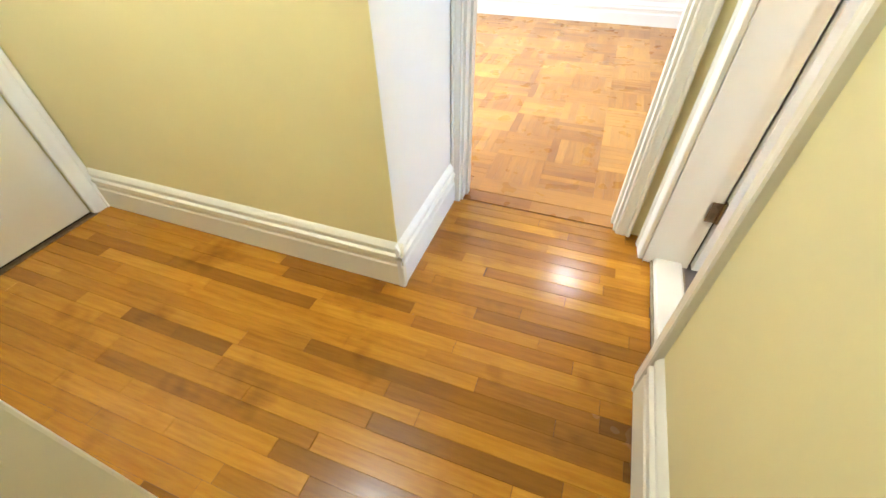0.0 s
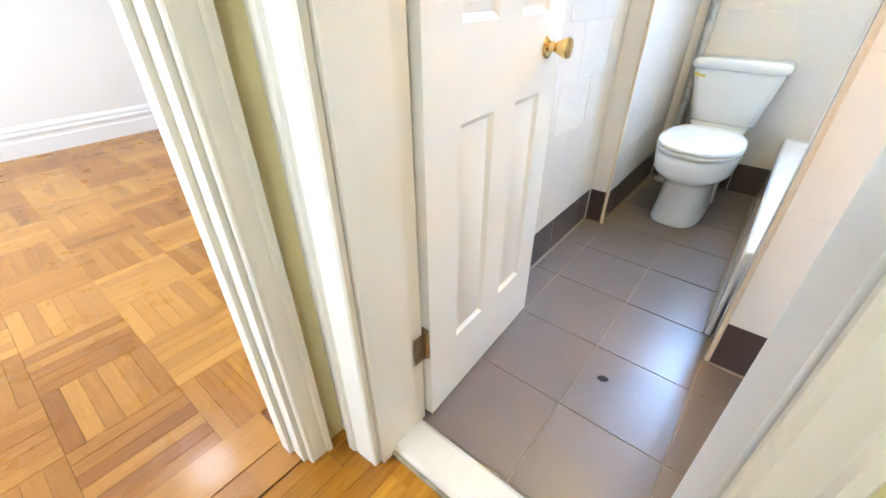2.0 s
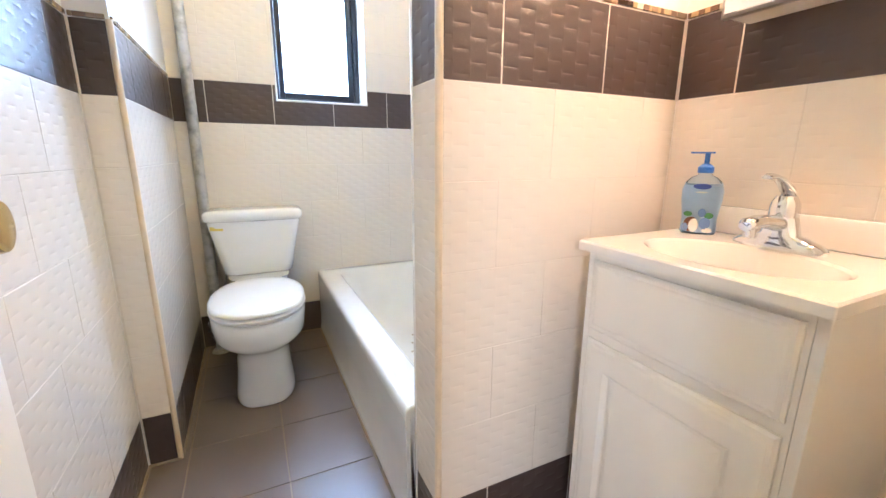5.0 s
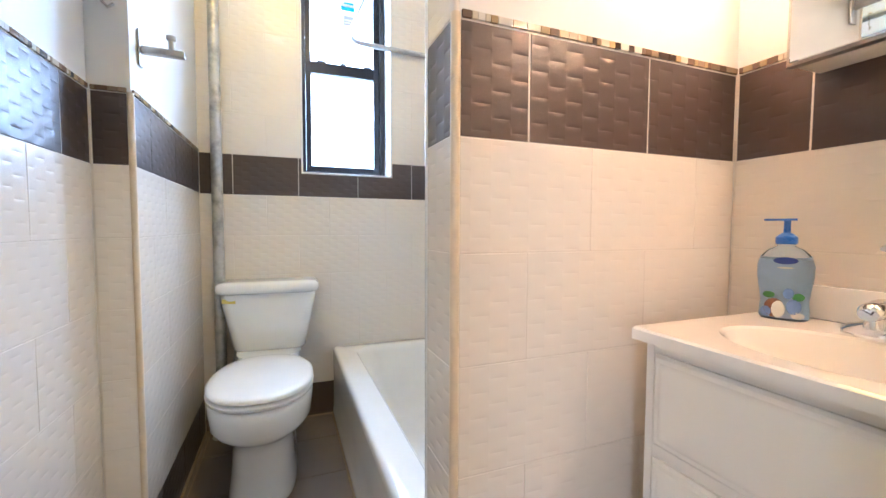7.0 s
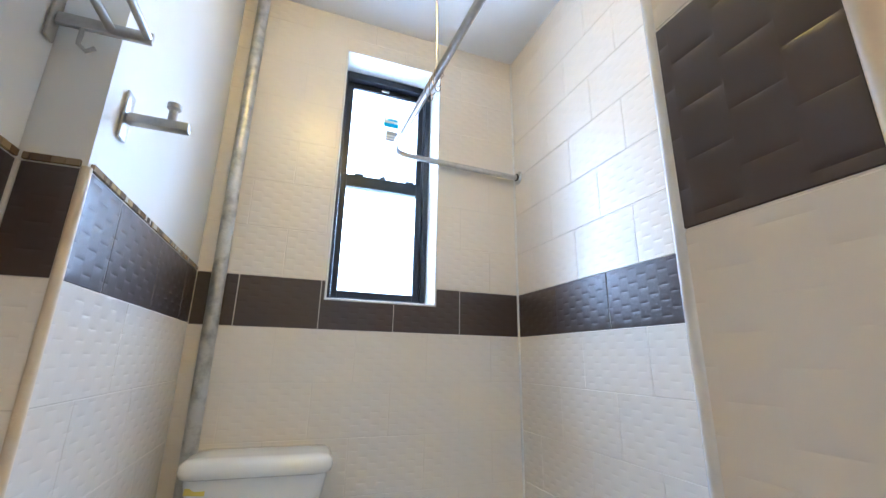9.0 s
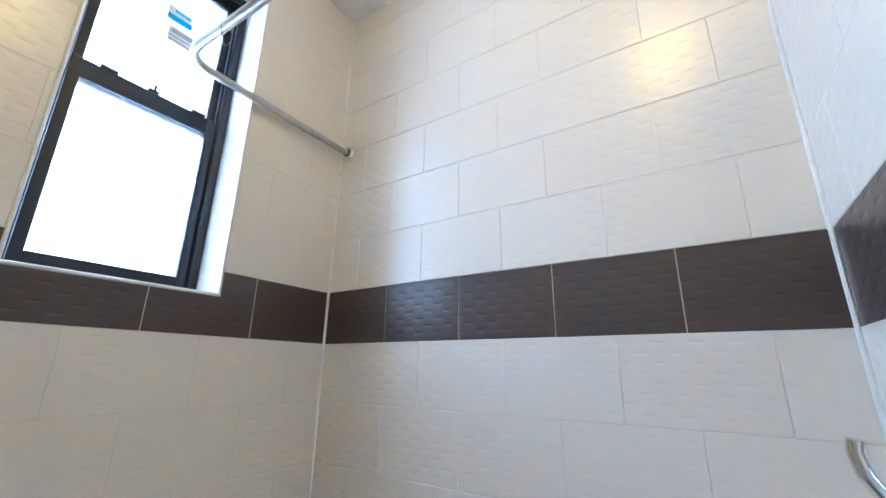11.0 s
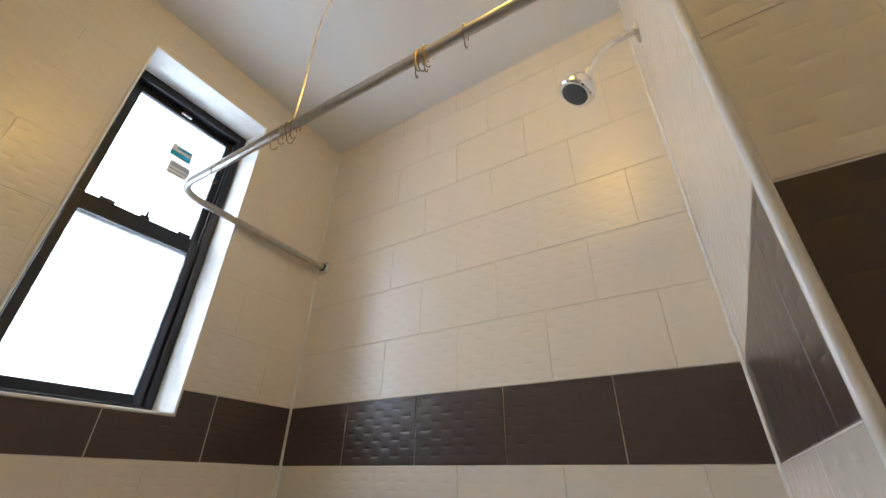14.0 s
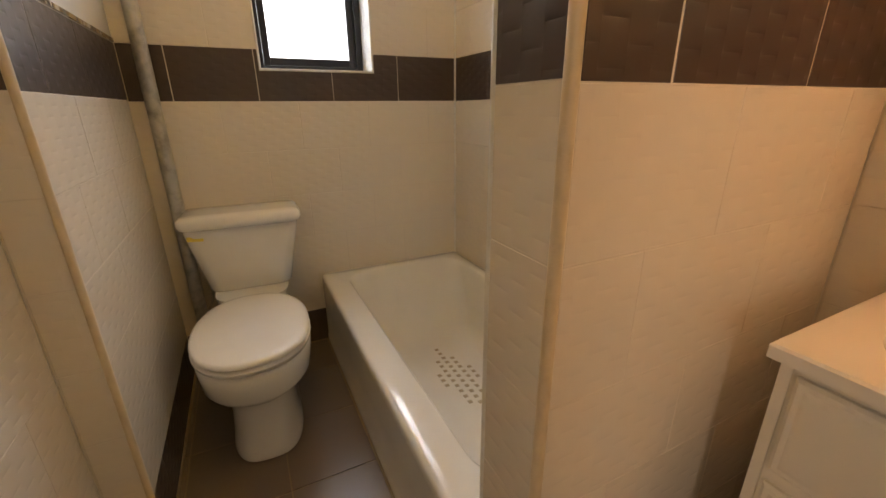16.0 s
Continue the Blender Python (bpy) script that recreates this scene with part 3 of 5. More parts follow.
slab(bm, 3.258, 3.262, y0 + 0.030, y0 + 0.036, z0 + 0.02, z1 - 0.04)
part("window_frame", bm, BLACK_FRAME, window, "", 30)


def sash(x0, x1, a, b, c, d, stile, low, high, name):
    bm = bmesh.new()
    slab(bm, x0, x1, a, a + stile, c, d, 0.002, 1)
    slab(bm, x0, x1, b - stile, b, c, d, 0.002, 1)
    slab(bm, x0, x1, a + stile, b - stile, c, c + low, 0.002, 1)
    slab(bm, x0, x1, a + stile, b - stile, d - high, d, 0.002, 1)
    s = part(name, bm, BLACK_FRAME, window, "", 30)
    p = part("pane", block((x0 + x1) / 2 - 0.002, (x0 + x1) / 2 + 0.002, a + stile, b - stile, c + low, d - high), FROST, s, "bright frosted glass pane", 0)
    p.visible_shadow = False
    return s


lower = sash(3.25, 3.273, y0 + 0.036, y1 - 0.026, z0 + 0.026, 1.918, 0.028, 0.032, 0.060, "sash")
upper = sash(3.278, 3.3, y0 + 0.032, y1 - 0.026, 1.855, z1 - 0.04, 0.028, 0.05, 0.030, "sash")
for y in (y0 + 0.10, y1 - 0.11):
    part("sash_lift", block(3.244, 3.254, y - 0.022, y + 0.022, 1.916, 1.926, 0.002), BLACK_FRAME, lower)
bm = block(3.248, 3.264, 0.925, 0.955, 1.918, 1.928, 0.002)
slab(bm, 3.243, 3.25, 0.935, 0.943, 1.922, 1.944, 0.002, 1)
part("sash_lock", bm, BLACK_FRAME, lower)
part("latch", block(3.266, 3.278, 0.93, 0.97, z1 - 0.062, z1 - 0.050, 0.002), BRUSHED, upper, "small worn metal latch")
STICKER, STICKER_BLUE, STICKER_GREY = plain("white_paper", (0.75, 0.78, 0.80), 0.6), plain("cyan_print", (0.0, 0.42, 0.72), 0.5), plain("grey_print", (0.42, 0.45, 0.50), 0.6)


def sticker(yc, zc, w, h, bars):
    s = part("sticker", block(3.2835, 3.2845, yc - w / 2, yc + w / 2, zc - h / 2, zc + h / 2), STICKER, upper, "paper maker's sticker on the pane", 0)
    for a, b, c, d, m in bars:
        slabbed = block(3.283, 3.2834, yc - w * (a + b) / 2 - w * (b - a) / 2 + w / 2, yc - w * a + w / 2, zc - h / 2 + h * c, zc - h / 2 + h * d)
        part("print_bar", slabbed, m, s, "", 0)


sticker(0.908, 2.262, 0.080, 0.060, [(0.0, 1.0, 0.10, 0.45, STICKER_BLUE), (0.38, 0.66, 0.50, 0.54, STICKER_GREY), (0.25, 0.9, 0.68, 0.84, STICKER_BLUE)])
sticker(0.895, 2.184, 0.080, 0.062, [(0.1, 0.95, 0.60, 0.88, STICKER_GREY), (0.05, 0.9, 0.35, 0.44, STICKER_GREY), (0.05, 0.8, 0.12, 0.2, STICKER_GREY)])
bm = bmesh.new()
e = 0.007
slab(bm, XF - 0.004, XF + 0.012, y0 - e, y1 + e, z0 - e, z0 + 0.002, 0.002, 1)
slab(bm, XF - 0.003, XF + 0.012, y0 - e, y0 + 0.001, z0 + 0.002, z1 + e, 0.002, 1)
slab(bm, XF - 0.003, XF + 0.012, y1 - 0.001, y1 + e, z0 + 0.002, z1 + e, 0.002, 1)
structure("trim_window_edge", bm, WHITE_EDGE, "white bullnose edging round the window reveal", "trim", 30)
structure("backdrop", block(3.9, 3.92, -0.6, 2.6, 0.3, 3.6), glow("bright_overcast_courtyard", (0.74, 0.89, 1.0), 1.7), "plain bright daylight outside the window", "sky")

# bedroom window, out of sight
win2 = thing("window_2", (-2.43, 3.6, 0.9), "white framed bedroom window letting in daylight", "window")
tagged(win2, kind="structure")
bm = bmesh.new()
for a, b, c, d in ((3.0, 3.05, 0.9, 2.2), (4.15, 4.2, 0.9, 2.2), (3.05, 4.15, 0.9, 0.96), (3.05, 4.15, 2.14, 2.2), (3.05, 4.15, 1.52, 1.58)):
    slab(bm, -2.46, -2.40, a, b, c, d, 0.003, 1)
part("window_frame", bm, TRIM_WHITE, win2)

# ---- lamps ----


def ceiling_lamp(name, x, y, z, r, mat, label):
    t = thing(name, (x, y, z), label, "lamp")
    part("base", lathe([(0.001, 0), (r * 0.75, 0), (r * 0.75, -0.02), (0.001, -0.02)], pose(x, y, z), 28), BRASS, t)
    part("shade", lathe([(0.001, -0.021), (r, -0.021), (r, -0.05), (r * 0.85, -0.085), (r * 0.5, -0.11), (0.001, -0.12)], pose(x, y, z), 28), mat, t, "lit opal glass shade")


# The hall lamp is unseen: added, at a chosen spot, to light the hall warmly.
ceiling_lamp("ceiling_lamp", -0.75, 0.65, YH, 0.15, HALL_GLOW, "unseen round ceiling lamp added to light the hall")
ceiling_lamp("ceiling_lamp", 0.40, 4.05, YH, 0.17, ROOM_GLOW, "round opal bedroom ceiling lamp, lit")

ceiling_lamp("ceiling_lamp", 1.885, 1.265, ZC, 0.11, BATH_GLOW, "round opal bathroom ceiling lamp, lit")

# vanity light bar: three bell shades on short arms over the mirror cabinet
light_bar = thing("vanity_light", (1.15, YV, 1.86), "brushed nickel vanity light bar with three lit bell shades", "lamp")
part("back_plate", block(0.86, 1.44, YV - 0.003, YV + 0.022, 1.825, 1.895, 0.004), BRUSHED, light_bar)
for x in (0.91, 1.15, 1.39):
    part("arm", tube(arc_path((x, YV + 0.02, 1.86), (x, 0.512, 1.86), (x, 0.512, 1.785), 0.05), 0.008, 12), BRUSHED, light_bar)
    shade = part("shade", lathe([(0.012, 0.145), (0.024, 0.143), (0.031, 0.120), (0.040, 0.060), (0.050, 0.012), (0.053, 0.0), (0.050, 0.0), (0.047, 0.012), (0.037, 0.060), (0.028, 0.118), (0.012, 0.128)], pose(x, 0.512, 1.650), 28), OPAL, light_bar, "opal glass bell shade")
    part("bulb", lathe([(0.001, -0.012)] + [(0.036 * math.sin(a), 0.024 - 0.036 * math.cos(a)) for a in (math.pi * i / 14 for i in range(1, 13))] + [(0.013, 0.085), (0.013, 0.12), (0.001, 0.12)], pose(x, 0.512, 1.650), 24), BULB_GLOW, shade, "glowing frosted bulb")

# ---- toilet ----
TY = 1.338
toilet = thing("toilet", (2.70, TY, 0), "white two-piece porcelain toilet with closed lid", "toilet")


def tear(z, x0, x1, half, power=2.3):
    """An egg-shaped ring, blunt at the back."""
    cx, rx = (x0 + x1) / 2, (x1 - x0) / 2
    return oval(cx, TY, rx, half, z, 40, power)


rings = [tear(0.0, 2.412, 2.903, 0.122, 3.0), tear(0.012, 2.409, 2.903, 0.124, 3.0), tear(0.03, 2.414, 2.903, 0.120, 3.0), tear(0.10, 2.428, 2.891, 0.114, 2.9), tear(0.185, 2.432, 2.891, 0.109, 2.7), tear(0.210, 2.428, 2.891, 0.108, 2.5), tear(0.232, 2.412, 2.891, 0.124, 2.3), tear(0.252, 2.380, 2.891, 0.152, 2.3), tear(0.272, 2.357, 2.891, 0.174, 2.3), tear(0.290, 2.348, 2.891, 0.184, 2.3), tear(0.340, 2.345, 2.891, 0.188, 2.3), tear(0.368, 2.344, 2.891, 0.189, 2.3), tear(0.378, 2.350, 2.885, 0.184, 2.3), tear(0.381, 2.362, 2.872, 0.172, 2.3)]
part("bowl", loft(rings), PORCELAIN, toilet, "", 60)
part("outlet", loft([oval(2.903, TY, 0.13, 0.115, 0, 28, 3), oval(2.903, TY, 0.125, 0.105, 0.2, 28, 3), oval(2.928, TY, 0.13, 0.12, 0.35, 28, 3), oval(2.940, TY, 0.13, 0.14, 0.43, 28, 3)]), PORCELAIN, toilet, "", 60)
seat = part("seat", loft([tear(0.3815, 2.366, 2.858, 0.168), tear(0.3845, 2.348, 2.860, 0.185), tear(0.389, 2.341, 2.862, 0.191), tear(0.400, 2.340, 2.862, 0.192), tear(0.4045, 2.348, 2.860, 0.184), tear(0.4055, 2.366, 2.850, 0.166)]), SEAT_PLASTIC, toilet, "", 60)
part("lid", loft([tear(0.4062, 2.368, 2.845, 0.164), tear(0.4095, 2.352, 2.856, 0.180), tear(0.414, 2.342, 2.858, 0.190), tear(0.423, 2.342, 2.858, 0.190), tear(0.430, 2.352, 2.853, 0.181), tear(0.434, 2.380, 2.840, 0.164), tear(0.4365, 2.420, 2.820, 0.140), tear(0.438, 2.480, 2.779, 0.10)]), SEAT_PLASTIC, toilet, "glossy white plastic lid", 60)
for s in (-1, 1):
    part("seat_hinge", block(2.831, 2.881, TY + s * 0.075 - 0.022, TY + s * 0.075 + 0.022, 0.398, 0.424, 0.008), SEAT_PLASTIC, toilet)
tank = part("tank", loft([round_rect(2.935, 3.080, TY - 0.150, TY + 0.150, 0.425, 0.05), round_rect(2.920, 3.090, TY - 0.160, TY + 0.160, 0.44, 0.05), round_rect(2.910, 3.097, TY - 0.176, TY + 0.176, 0.53, 0.045), round_rect(2.899, 3.101, TY - 0.208, TY + 0.208, 0.690, 0.04), round_rect(2.901, 3.101, TY - 0.206, TY + 0.206, 0.702, 0.04)]), PORCELAIN, toilet, "", 60)
part("tank_lid", loft([round_rect(2.895, 3.103, TY - 0.210, TY + 0.210, 0.7025, 0.04), round_rect(2.883, 3.105, TY - 0.221, TY + 0.221, 0.708, 0.045), round_rect(2.880, 3.105, TY - 0.225, TY + 0.225, 0.724, 0.045), round_rect(2.883, 3.105, TY - 0.222, TY + 0.222, 0.742, 0.045), round_rect(2.897, 3.097, TY - 0.208, TY + 0.208, 0.753, 0.04), round_rect(2.935, 3.055, TY - 0.16, TY + 0.16, 0.756, 0.03)]), PORCELAIN, toilet, "", 60)
part("paper_label", laid(block(-0.0006, 0.0006, -0.028, 0.028, -0.009, 0.009), pose(2.9005, TY + 0.165, 0.672, 0, 9, 0) @ pose(0, 0, 0, 4, 0, 0)), plain("yellow_paper", (0.72, 0.58, 0.12), 0.6), tank, "yellow paper label", 0)
toilet.matrix_basis = pose(2.70, TY + 0.008, 0, 0, 0, -3.0)
valve = thing("shutoff_valve", (3.060, 1.570, 0.0), "small chrome shut-off valve with supply hose", "valve")
part("valve_body", tube([(3.030, 1.585, 0.13), (3.102, 1.585, 0.13)], 0.009, 10), CHROME, valve)
part("escutcheon", lathe([(0.001, 0), (0.025, 0), (0.02, 0.006), (0.001, 0.008)], pose(3.105, 1.585, 0.13, 0, -90, 0), 16), CHROME, valve)
part("valve_knob", lathe([(0.001, 0), (0.016, 0), (0.018, 0.008), (0.001, 0.012)], pose(3.030, 1.585, 0.13, 0, -90, 0), 12), CHROME, valve)
part("hose", tube([(3.035, 1.582, 0.135), (3.020, 1.570, 0.20), (3.020, 1.545, 0.27), (3.030, 1.500, 0.36), (3.030, 1.485, 0.445)], 0.005, 8), BRUSHED, valve)

# heating riser
pipe = thing("riser_pipe", (3.040, 1.552, 0), "worn silver-painted steel riser pipe from floor to ceiling", "pipe")
part("pipe", tube([(3.040, 1.552, z) for z in (0, 0.4, 0.9, 1.4, 1.9, 2.3, ZC)], 0.0245, 18), GALVANISED, pipe)
part("escutcheon", lathe([(0.026, -0.020), (0.035, -0.014), (0.046, -0.002), (0.047, 0.0), (0.026, 0.0)], pose(3.040, 1.552, ZC), 22), OLD_BRASS, pipe, "rusty brass ceiling collar")
part("escutcheon", lathe([(0.026, 0.014), (0.040, 0.010), (0.046, 0.0), (0.026, 0.0)], pose(3.040, 1.552, 0), 22), GALVANISED, pipe)

# ---- bathtub and shower ----
tub = thing("bathtub", (2.37, 0.65, 0), "white enamelled alcove bathtub with a straight apron", "bathtub")
X0, X1, Y0, Y1, RIM = XT + 0.003, XF - 0.003, YT + 0.003, 1.027, 0.366
rings = [round_rect(X0, X1, Y0, Y1, RIM - 0.034, 0.004), round_rect(X0, X1, Y0, Y1, RIM - 0.016, 0.006), round_rect(X0 + 0.001, X1 - 0.001, Y0 + 0.001, Y1 - 0.003, RIM - 0.008, 0.008), round_rect(X0 + 0.003, X1 - 0.003, Y0 + 0.003, Y1 - 0.008, RIM - 0.003, 0.010), round_rect(X0 + 0.006, X1 - 0.006, Y0 + 0.006, Y1 - 0.016, RIM, 0.012),
         round_rect(X0 + 0.075, X1 - 0.055, Y0 + 0.045, Y1 - 0.098, RIM, 0.10), round_rect(X0 + 0.083, X1 - 0.066, Y0 + 0.052, Y1 - 0.106, RIM - 0.005, 0.10), round_rect(X0 + 0.090, X1 - 0.078, Y0 + 0.057, Y1 - 0.113, RIM - 0.03, 0.10),
         round_rect(X0 + 0.115, X1 - 0.17, Y0 + 0.075, Y1 - 0.135, 0.18, 0.11), round_rect(X0 + 0.13, X1 - 0.225, Y0 + 0.088, Y1 - 0.150, 0.105, 0.11), round_rect(X0 + 0.16, X1 - 0.275, Y0 + 0.115, Y1 - 0.175, 0.072, 0.10), round_rect(X0 + 0.22, X1 - 0.34, Y0 + 0.17, Y1 - 0.21, 0.064, 0.08)]
part("basin", loft(rings, None, False, True), ENAMEL, tub, "", 50)
bm = loft([[Vector((x, y, z)) for y, z in ((Y1 - 0.014, RIM - 0.0345), (Y1, RIM - 0.0345), (Y1 - 0.001, 0.20), (Y1 - 0.001, 0.04), (Y1 + 0.003, 0.028), (Y1 + 0.003, 0.0), (Y1 - 0.03, 0.0))] for x in (X0, X1)])
slab(bm, X0, X0 + 0.012, YP + 0.001, Y1 - 0.0145, 0, RIM - 0.0345)
part("apron", bm, ENAMEL, tub, "", 40)
bm = bmesh.new()
for i in range(13):
    for j in range(7):
        if 0.7 < abs(j - 3) / 4 + abs(i - 6) / 9:
            continue
        x, y = 2.43 + (i - 6) * 0.036 + (0.018 if j % 2 else 0), 0.61 + (j - 3) * 0.036
        lathe([(0.012, 0.0), (0.011, 0.0012), (0.001, 0.0012)], pose(x, y, 0.0642, 0, 0, 45), 4, bm)
tagged(part("slip_pads", bm, PAD, tub, "worn grey non-slip pads", 0), kind="stuff")
part("drain", lathe([(0.001, 0), (0.026, 0), (0.024, 0.003), (0.001, 0.004)], pose(1.90, 0.635, 0.0642), 20), CHROME, tub)

rod = thing("shower_rod", (1.644, 0.868, 2.023), "bent chrome shower curtain rod over the tub", "curtain rod")
bend = arc_path((1.647, 0.868, 2.023), (3.090, 0.938, 1.984), (3.062, 0.285, 1.958), 0.095, 12)
part("rail", tube(bend, 0.0135, 16), BRUSHED, rod)
part("flange", lathe([(0.001, 0), (0.033, 0), (0.034, 0.004), (0.026, 0.010), (0.017, 0.013), (0.016, 0.024), (0.001, 0.024)], pose(1.643, 0.868, 2.023, 0, 90, 0), 24), CHROME, rod)
part("flange", lathe([(0.001, 0), (0.033, 0), (0.034, 0.004), (0.026, 0.010), (0.017, 0.013), (0.016, 0.024), (0.001, 0.024)], pose(3.058, 0.282, 1.958, -90, 0, 0), 24), CHROME, rod)
for m in (pose(1.643, 0.868, 2.023, 0, 90, 0), pose(3.058, 0.282, 1.958, -90, 0, 0)):
    part("gasket", lathe([(0.001, 0.0135), (0.0185, 0.0135), (0.0185, 0.019), (0.001, 0.019)], m, 18), DARK, rod, "dark rubber collar ring")
part("ceiling_flange", lathe([(0.001, 0), (0.031, 0), (0.031, -0.004), (0.020, -0.010), (0.006, -0.016), (0.001, -0.016)], pose(2.425, 0.937, ZC), 22), CHROME, rod)
wire = [Vector((2.425, 0.937, ZC - 0.012)).lerp(Vector((2.540, 0.908, 2.012)), s / 14) + Vector((0.035 * math.sin(math.pi * s / 14) + 0.012 * math.sin(2 * math.pi * s / 14), 0, 0)) for s in range(15)]
part("support_wire", tube(wire, 0.0036, 8), BRUSHED, rod, "thin braided support wire")


def rod_at(x):
    s = (x - 1.637) / (3.066 - 1.637)
    return Vector((x, 0.868 + 0.063 * s, 2.023 - 0.038 * s))


def curtain_ring(x, lean, turn):
    c = rod_at(x)
    t = thing("curtain_ring", c + Vector((0, 0, 0.016)), "thin metal roller shower curtain hook", "curtain hook", "hooks on the shower rod")
    m = Matrix.Translation(c) @ pose(0, 0, 0, lean, 0, turn)
    loop = [m @ Vector((0, 0.0175 * math.sin(a), 0.0155 * math.cos(a))) for a in (math.pi * (-0.62 + 1.24 * i / 12) for i in range(13))]
    tail = [m @ Vector(p) for p in ((0, 0.017, -0.012), (0, 0.010, -0.035), (0, 0.006, -0.052), (0, 0.0, -0.058), (0, -0.008, -0.052), (0, -0.012, -0.040))]
    part("wire", tube(loop + tail, 0.0017, 6), OLD_BRASS, t)
    bm = bmesh.new()
    for a in (-0.5, -0.25, 0, 0.25, 0.5):
        lathe([(0.001, -0.004), (0.0036, -0.002), (0.0036, 0.002), (0.001, 0.004)], m @ Matrix.Translation((0, 0.0177 * math.sin(a), 0.0165 * math.cos(a))), 8, bm)
    part("rollers", bm, BRASS, t, "tiny metal rollers")


for x, lean, turn in ((1.982, 3, 8), (2.080, 6, -6), (2.089, -4, 10), (2.098, 3, -14), (2.106, 9, 6), (2.115, -8, 20), (2.520, 5, 12), (2.542, -6, -10), (2.566, 8, 5), (2.60, 2, -25), (2.88, -5, 10)):
    curtain_ring(x, lean, turn)

shower = thing("shower", (XT, 0.604, 2.115), "chrome shower head on a bent arm", "shower")
part("flange", lathe([(0.001, 0), (0.030, 0), (0.028, 0.005), (0.012, 0.010), (0.001, 0.010)], pose(XT + 0.001, 0.604, 2.115, 0, 90, 0), 22), CHROME, shower)
part("arm", tube(arc_path((XT + 0.005, 0.604, 2.115), (1.722, 0.606, 2.117), (1.778, 0.610, 2.040), 0.04), 0.0085, 12), CHROME, shower)
H = look((1.774, 0.610, 2.045), (1.855, 0.620, 1.925)) @ pose(0, 0, 0, 180, 0, 0)
head = part("head", lathe([(0.001, 0), (0.014, 0), (0.014, 0.022), (0.011, 0.026), (0.020, 0.031), (0.034, 0.040), (0.043, 0.053), (0.047, 0.068), (0.045, 0.077), (0.041, 0.080), (0.001, 0.080)], H, 28), CHROME, shower)
part("face_plate", lathe([(0.001, 0.0805), (0.034, 0.0805), (0.032, 0.084), (0.001, 0.085)], H, 24), plain("dark_grey_rubber", (0.05, 0.055, 0.06), 0.5), head, "dark grey nozzle plate")

mixer = thing("tub_valve", (XT, 0.640, 0.935), "chrome single-lever tub valve", "tap")
part("plate", lathe([(0.001, 0), (0.075, 0), (0.073, 0.006), (0.03, 0.014), (0.001, 0.014)], pose(XT + 0.001, 0.640, 0.935, 0, 90, 0), 28), CHROME, mixer)
part("stem", lathe([(0.024, 0), (0.024, 0.03), (0.020, 0.032), (0.020, 0.055), (0.023, 0.057), (0.022, 0.085), (0.001, 0.088)], pose(XT + 0.012, 0.640, 0.935, 0, 90, 0), 22), CHROME, mixer)
lever = [(1.708, 0.640, 0.935), (1.735, 0.641, 0.950), (1.748, 0.643, 0.975), (1.752, 0.645, 0.998), (1.750, 0.646, 1.012)]
part("lever", laid(tube(lever, 0.0085, 12), Matrix()), CHROME, mixer, "curved chrome lever")

# ---- vanity ----
vanity = thing("vanity_cabinet", (1.18, 0.50, 0), "white bathroom vanity cabinet with drawer and door", "cabinet")
VX0, VX1, VY, VT = 0.980, 1.402, 0.674, 0.816
part("side_panel", block(VX1 - 0.016, VX1, YV + 0.001, VY, 0.09, VT, 0.001, 1), VANITY_WHITE, vanity)
part("side_panel", block(VX0, VX0 + 0.016, YV + 0.001, VY, 0.09, VT, 0.001, 1), VANITY_WHITE, vanity)
part("back_panel", block(VX0 + 0.0165, VX1 - 0.0165, YV + 0.001, YV + 0.012, 0.09, VT), VANITY_WHITE, vanity)
part("face_frame", block(VX0 + 0.0165, VX1 - 0.0165, VY - 0.018, VY, 0.09, VT), VANITY_WHITE, vanity)
part("bottom_panel", block(VX0 + 0.0165, VX1 - 0.0165, YV + 0.0125, VY - 0.0185, 0.09, 0.106), VANITY_WHITE, vanity)
part("plinth", block(VX0, VX1, YV + 0.001, VY - 0.06, 0.0, 0.0895, 0.001, 1), VANITY_WHITE, vanity)


def overlay_front(name, z0, h, panels, label=""):
    """A front that stands proud of the frame, with a sloped bead round its edge and an optional raised field."""
    bm = loft([[Vector((x, y, z)) for x, z in ((e, e), (FW - e, e), (FW - e, h - e), (e, h - e))] for y, e in ((0.0, 0.0), (-0.006, 0.0), (-0.010, 0.005), (-0.0105, 0.012), (-0.014, 0.019), (-0.0145, 0.022))], None, True, not panels)
    for a, b, c, d in panels:
        steps = ((-0.0145, -0.0), (-0.0145, 0.004), (-0.0065, 0.014), (-0.0070, 0.020), (-0.0135, 0.034), (-0.0140, 0.037))
        loft([[Vector((x, y, z)) for x, z in ((a + e, c + e), (b - e, c + e), (b - e, d - e), (a + e, d - e))] for y, e in steps], bm, False, True)
        o = [(0.022, 0.022), (FW - 0.022, 0.022), (FW - 0.022, h - 0.022), (0.022, h - 0.022)]
        i = [(a, c), (b, c), (b, d), (a, d)]
        for k in range(4):
            j = (k + 1) % 4
            bm.faces.new([bm.verts.new((p[0], -0.0145, p[1])) for p in (o[k], o[j], i[j], i[k])])
        bmesh.ops.remove_doubles(bm, verts=bm.verts, dist=1e-5)
    return part(name, laid(bm, front @ pose(0, -0.0005, z0)), VANITY_WHITE, vanity, label, 20)


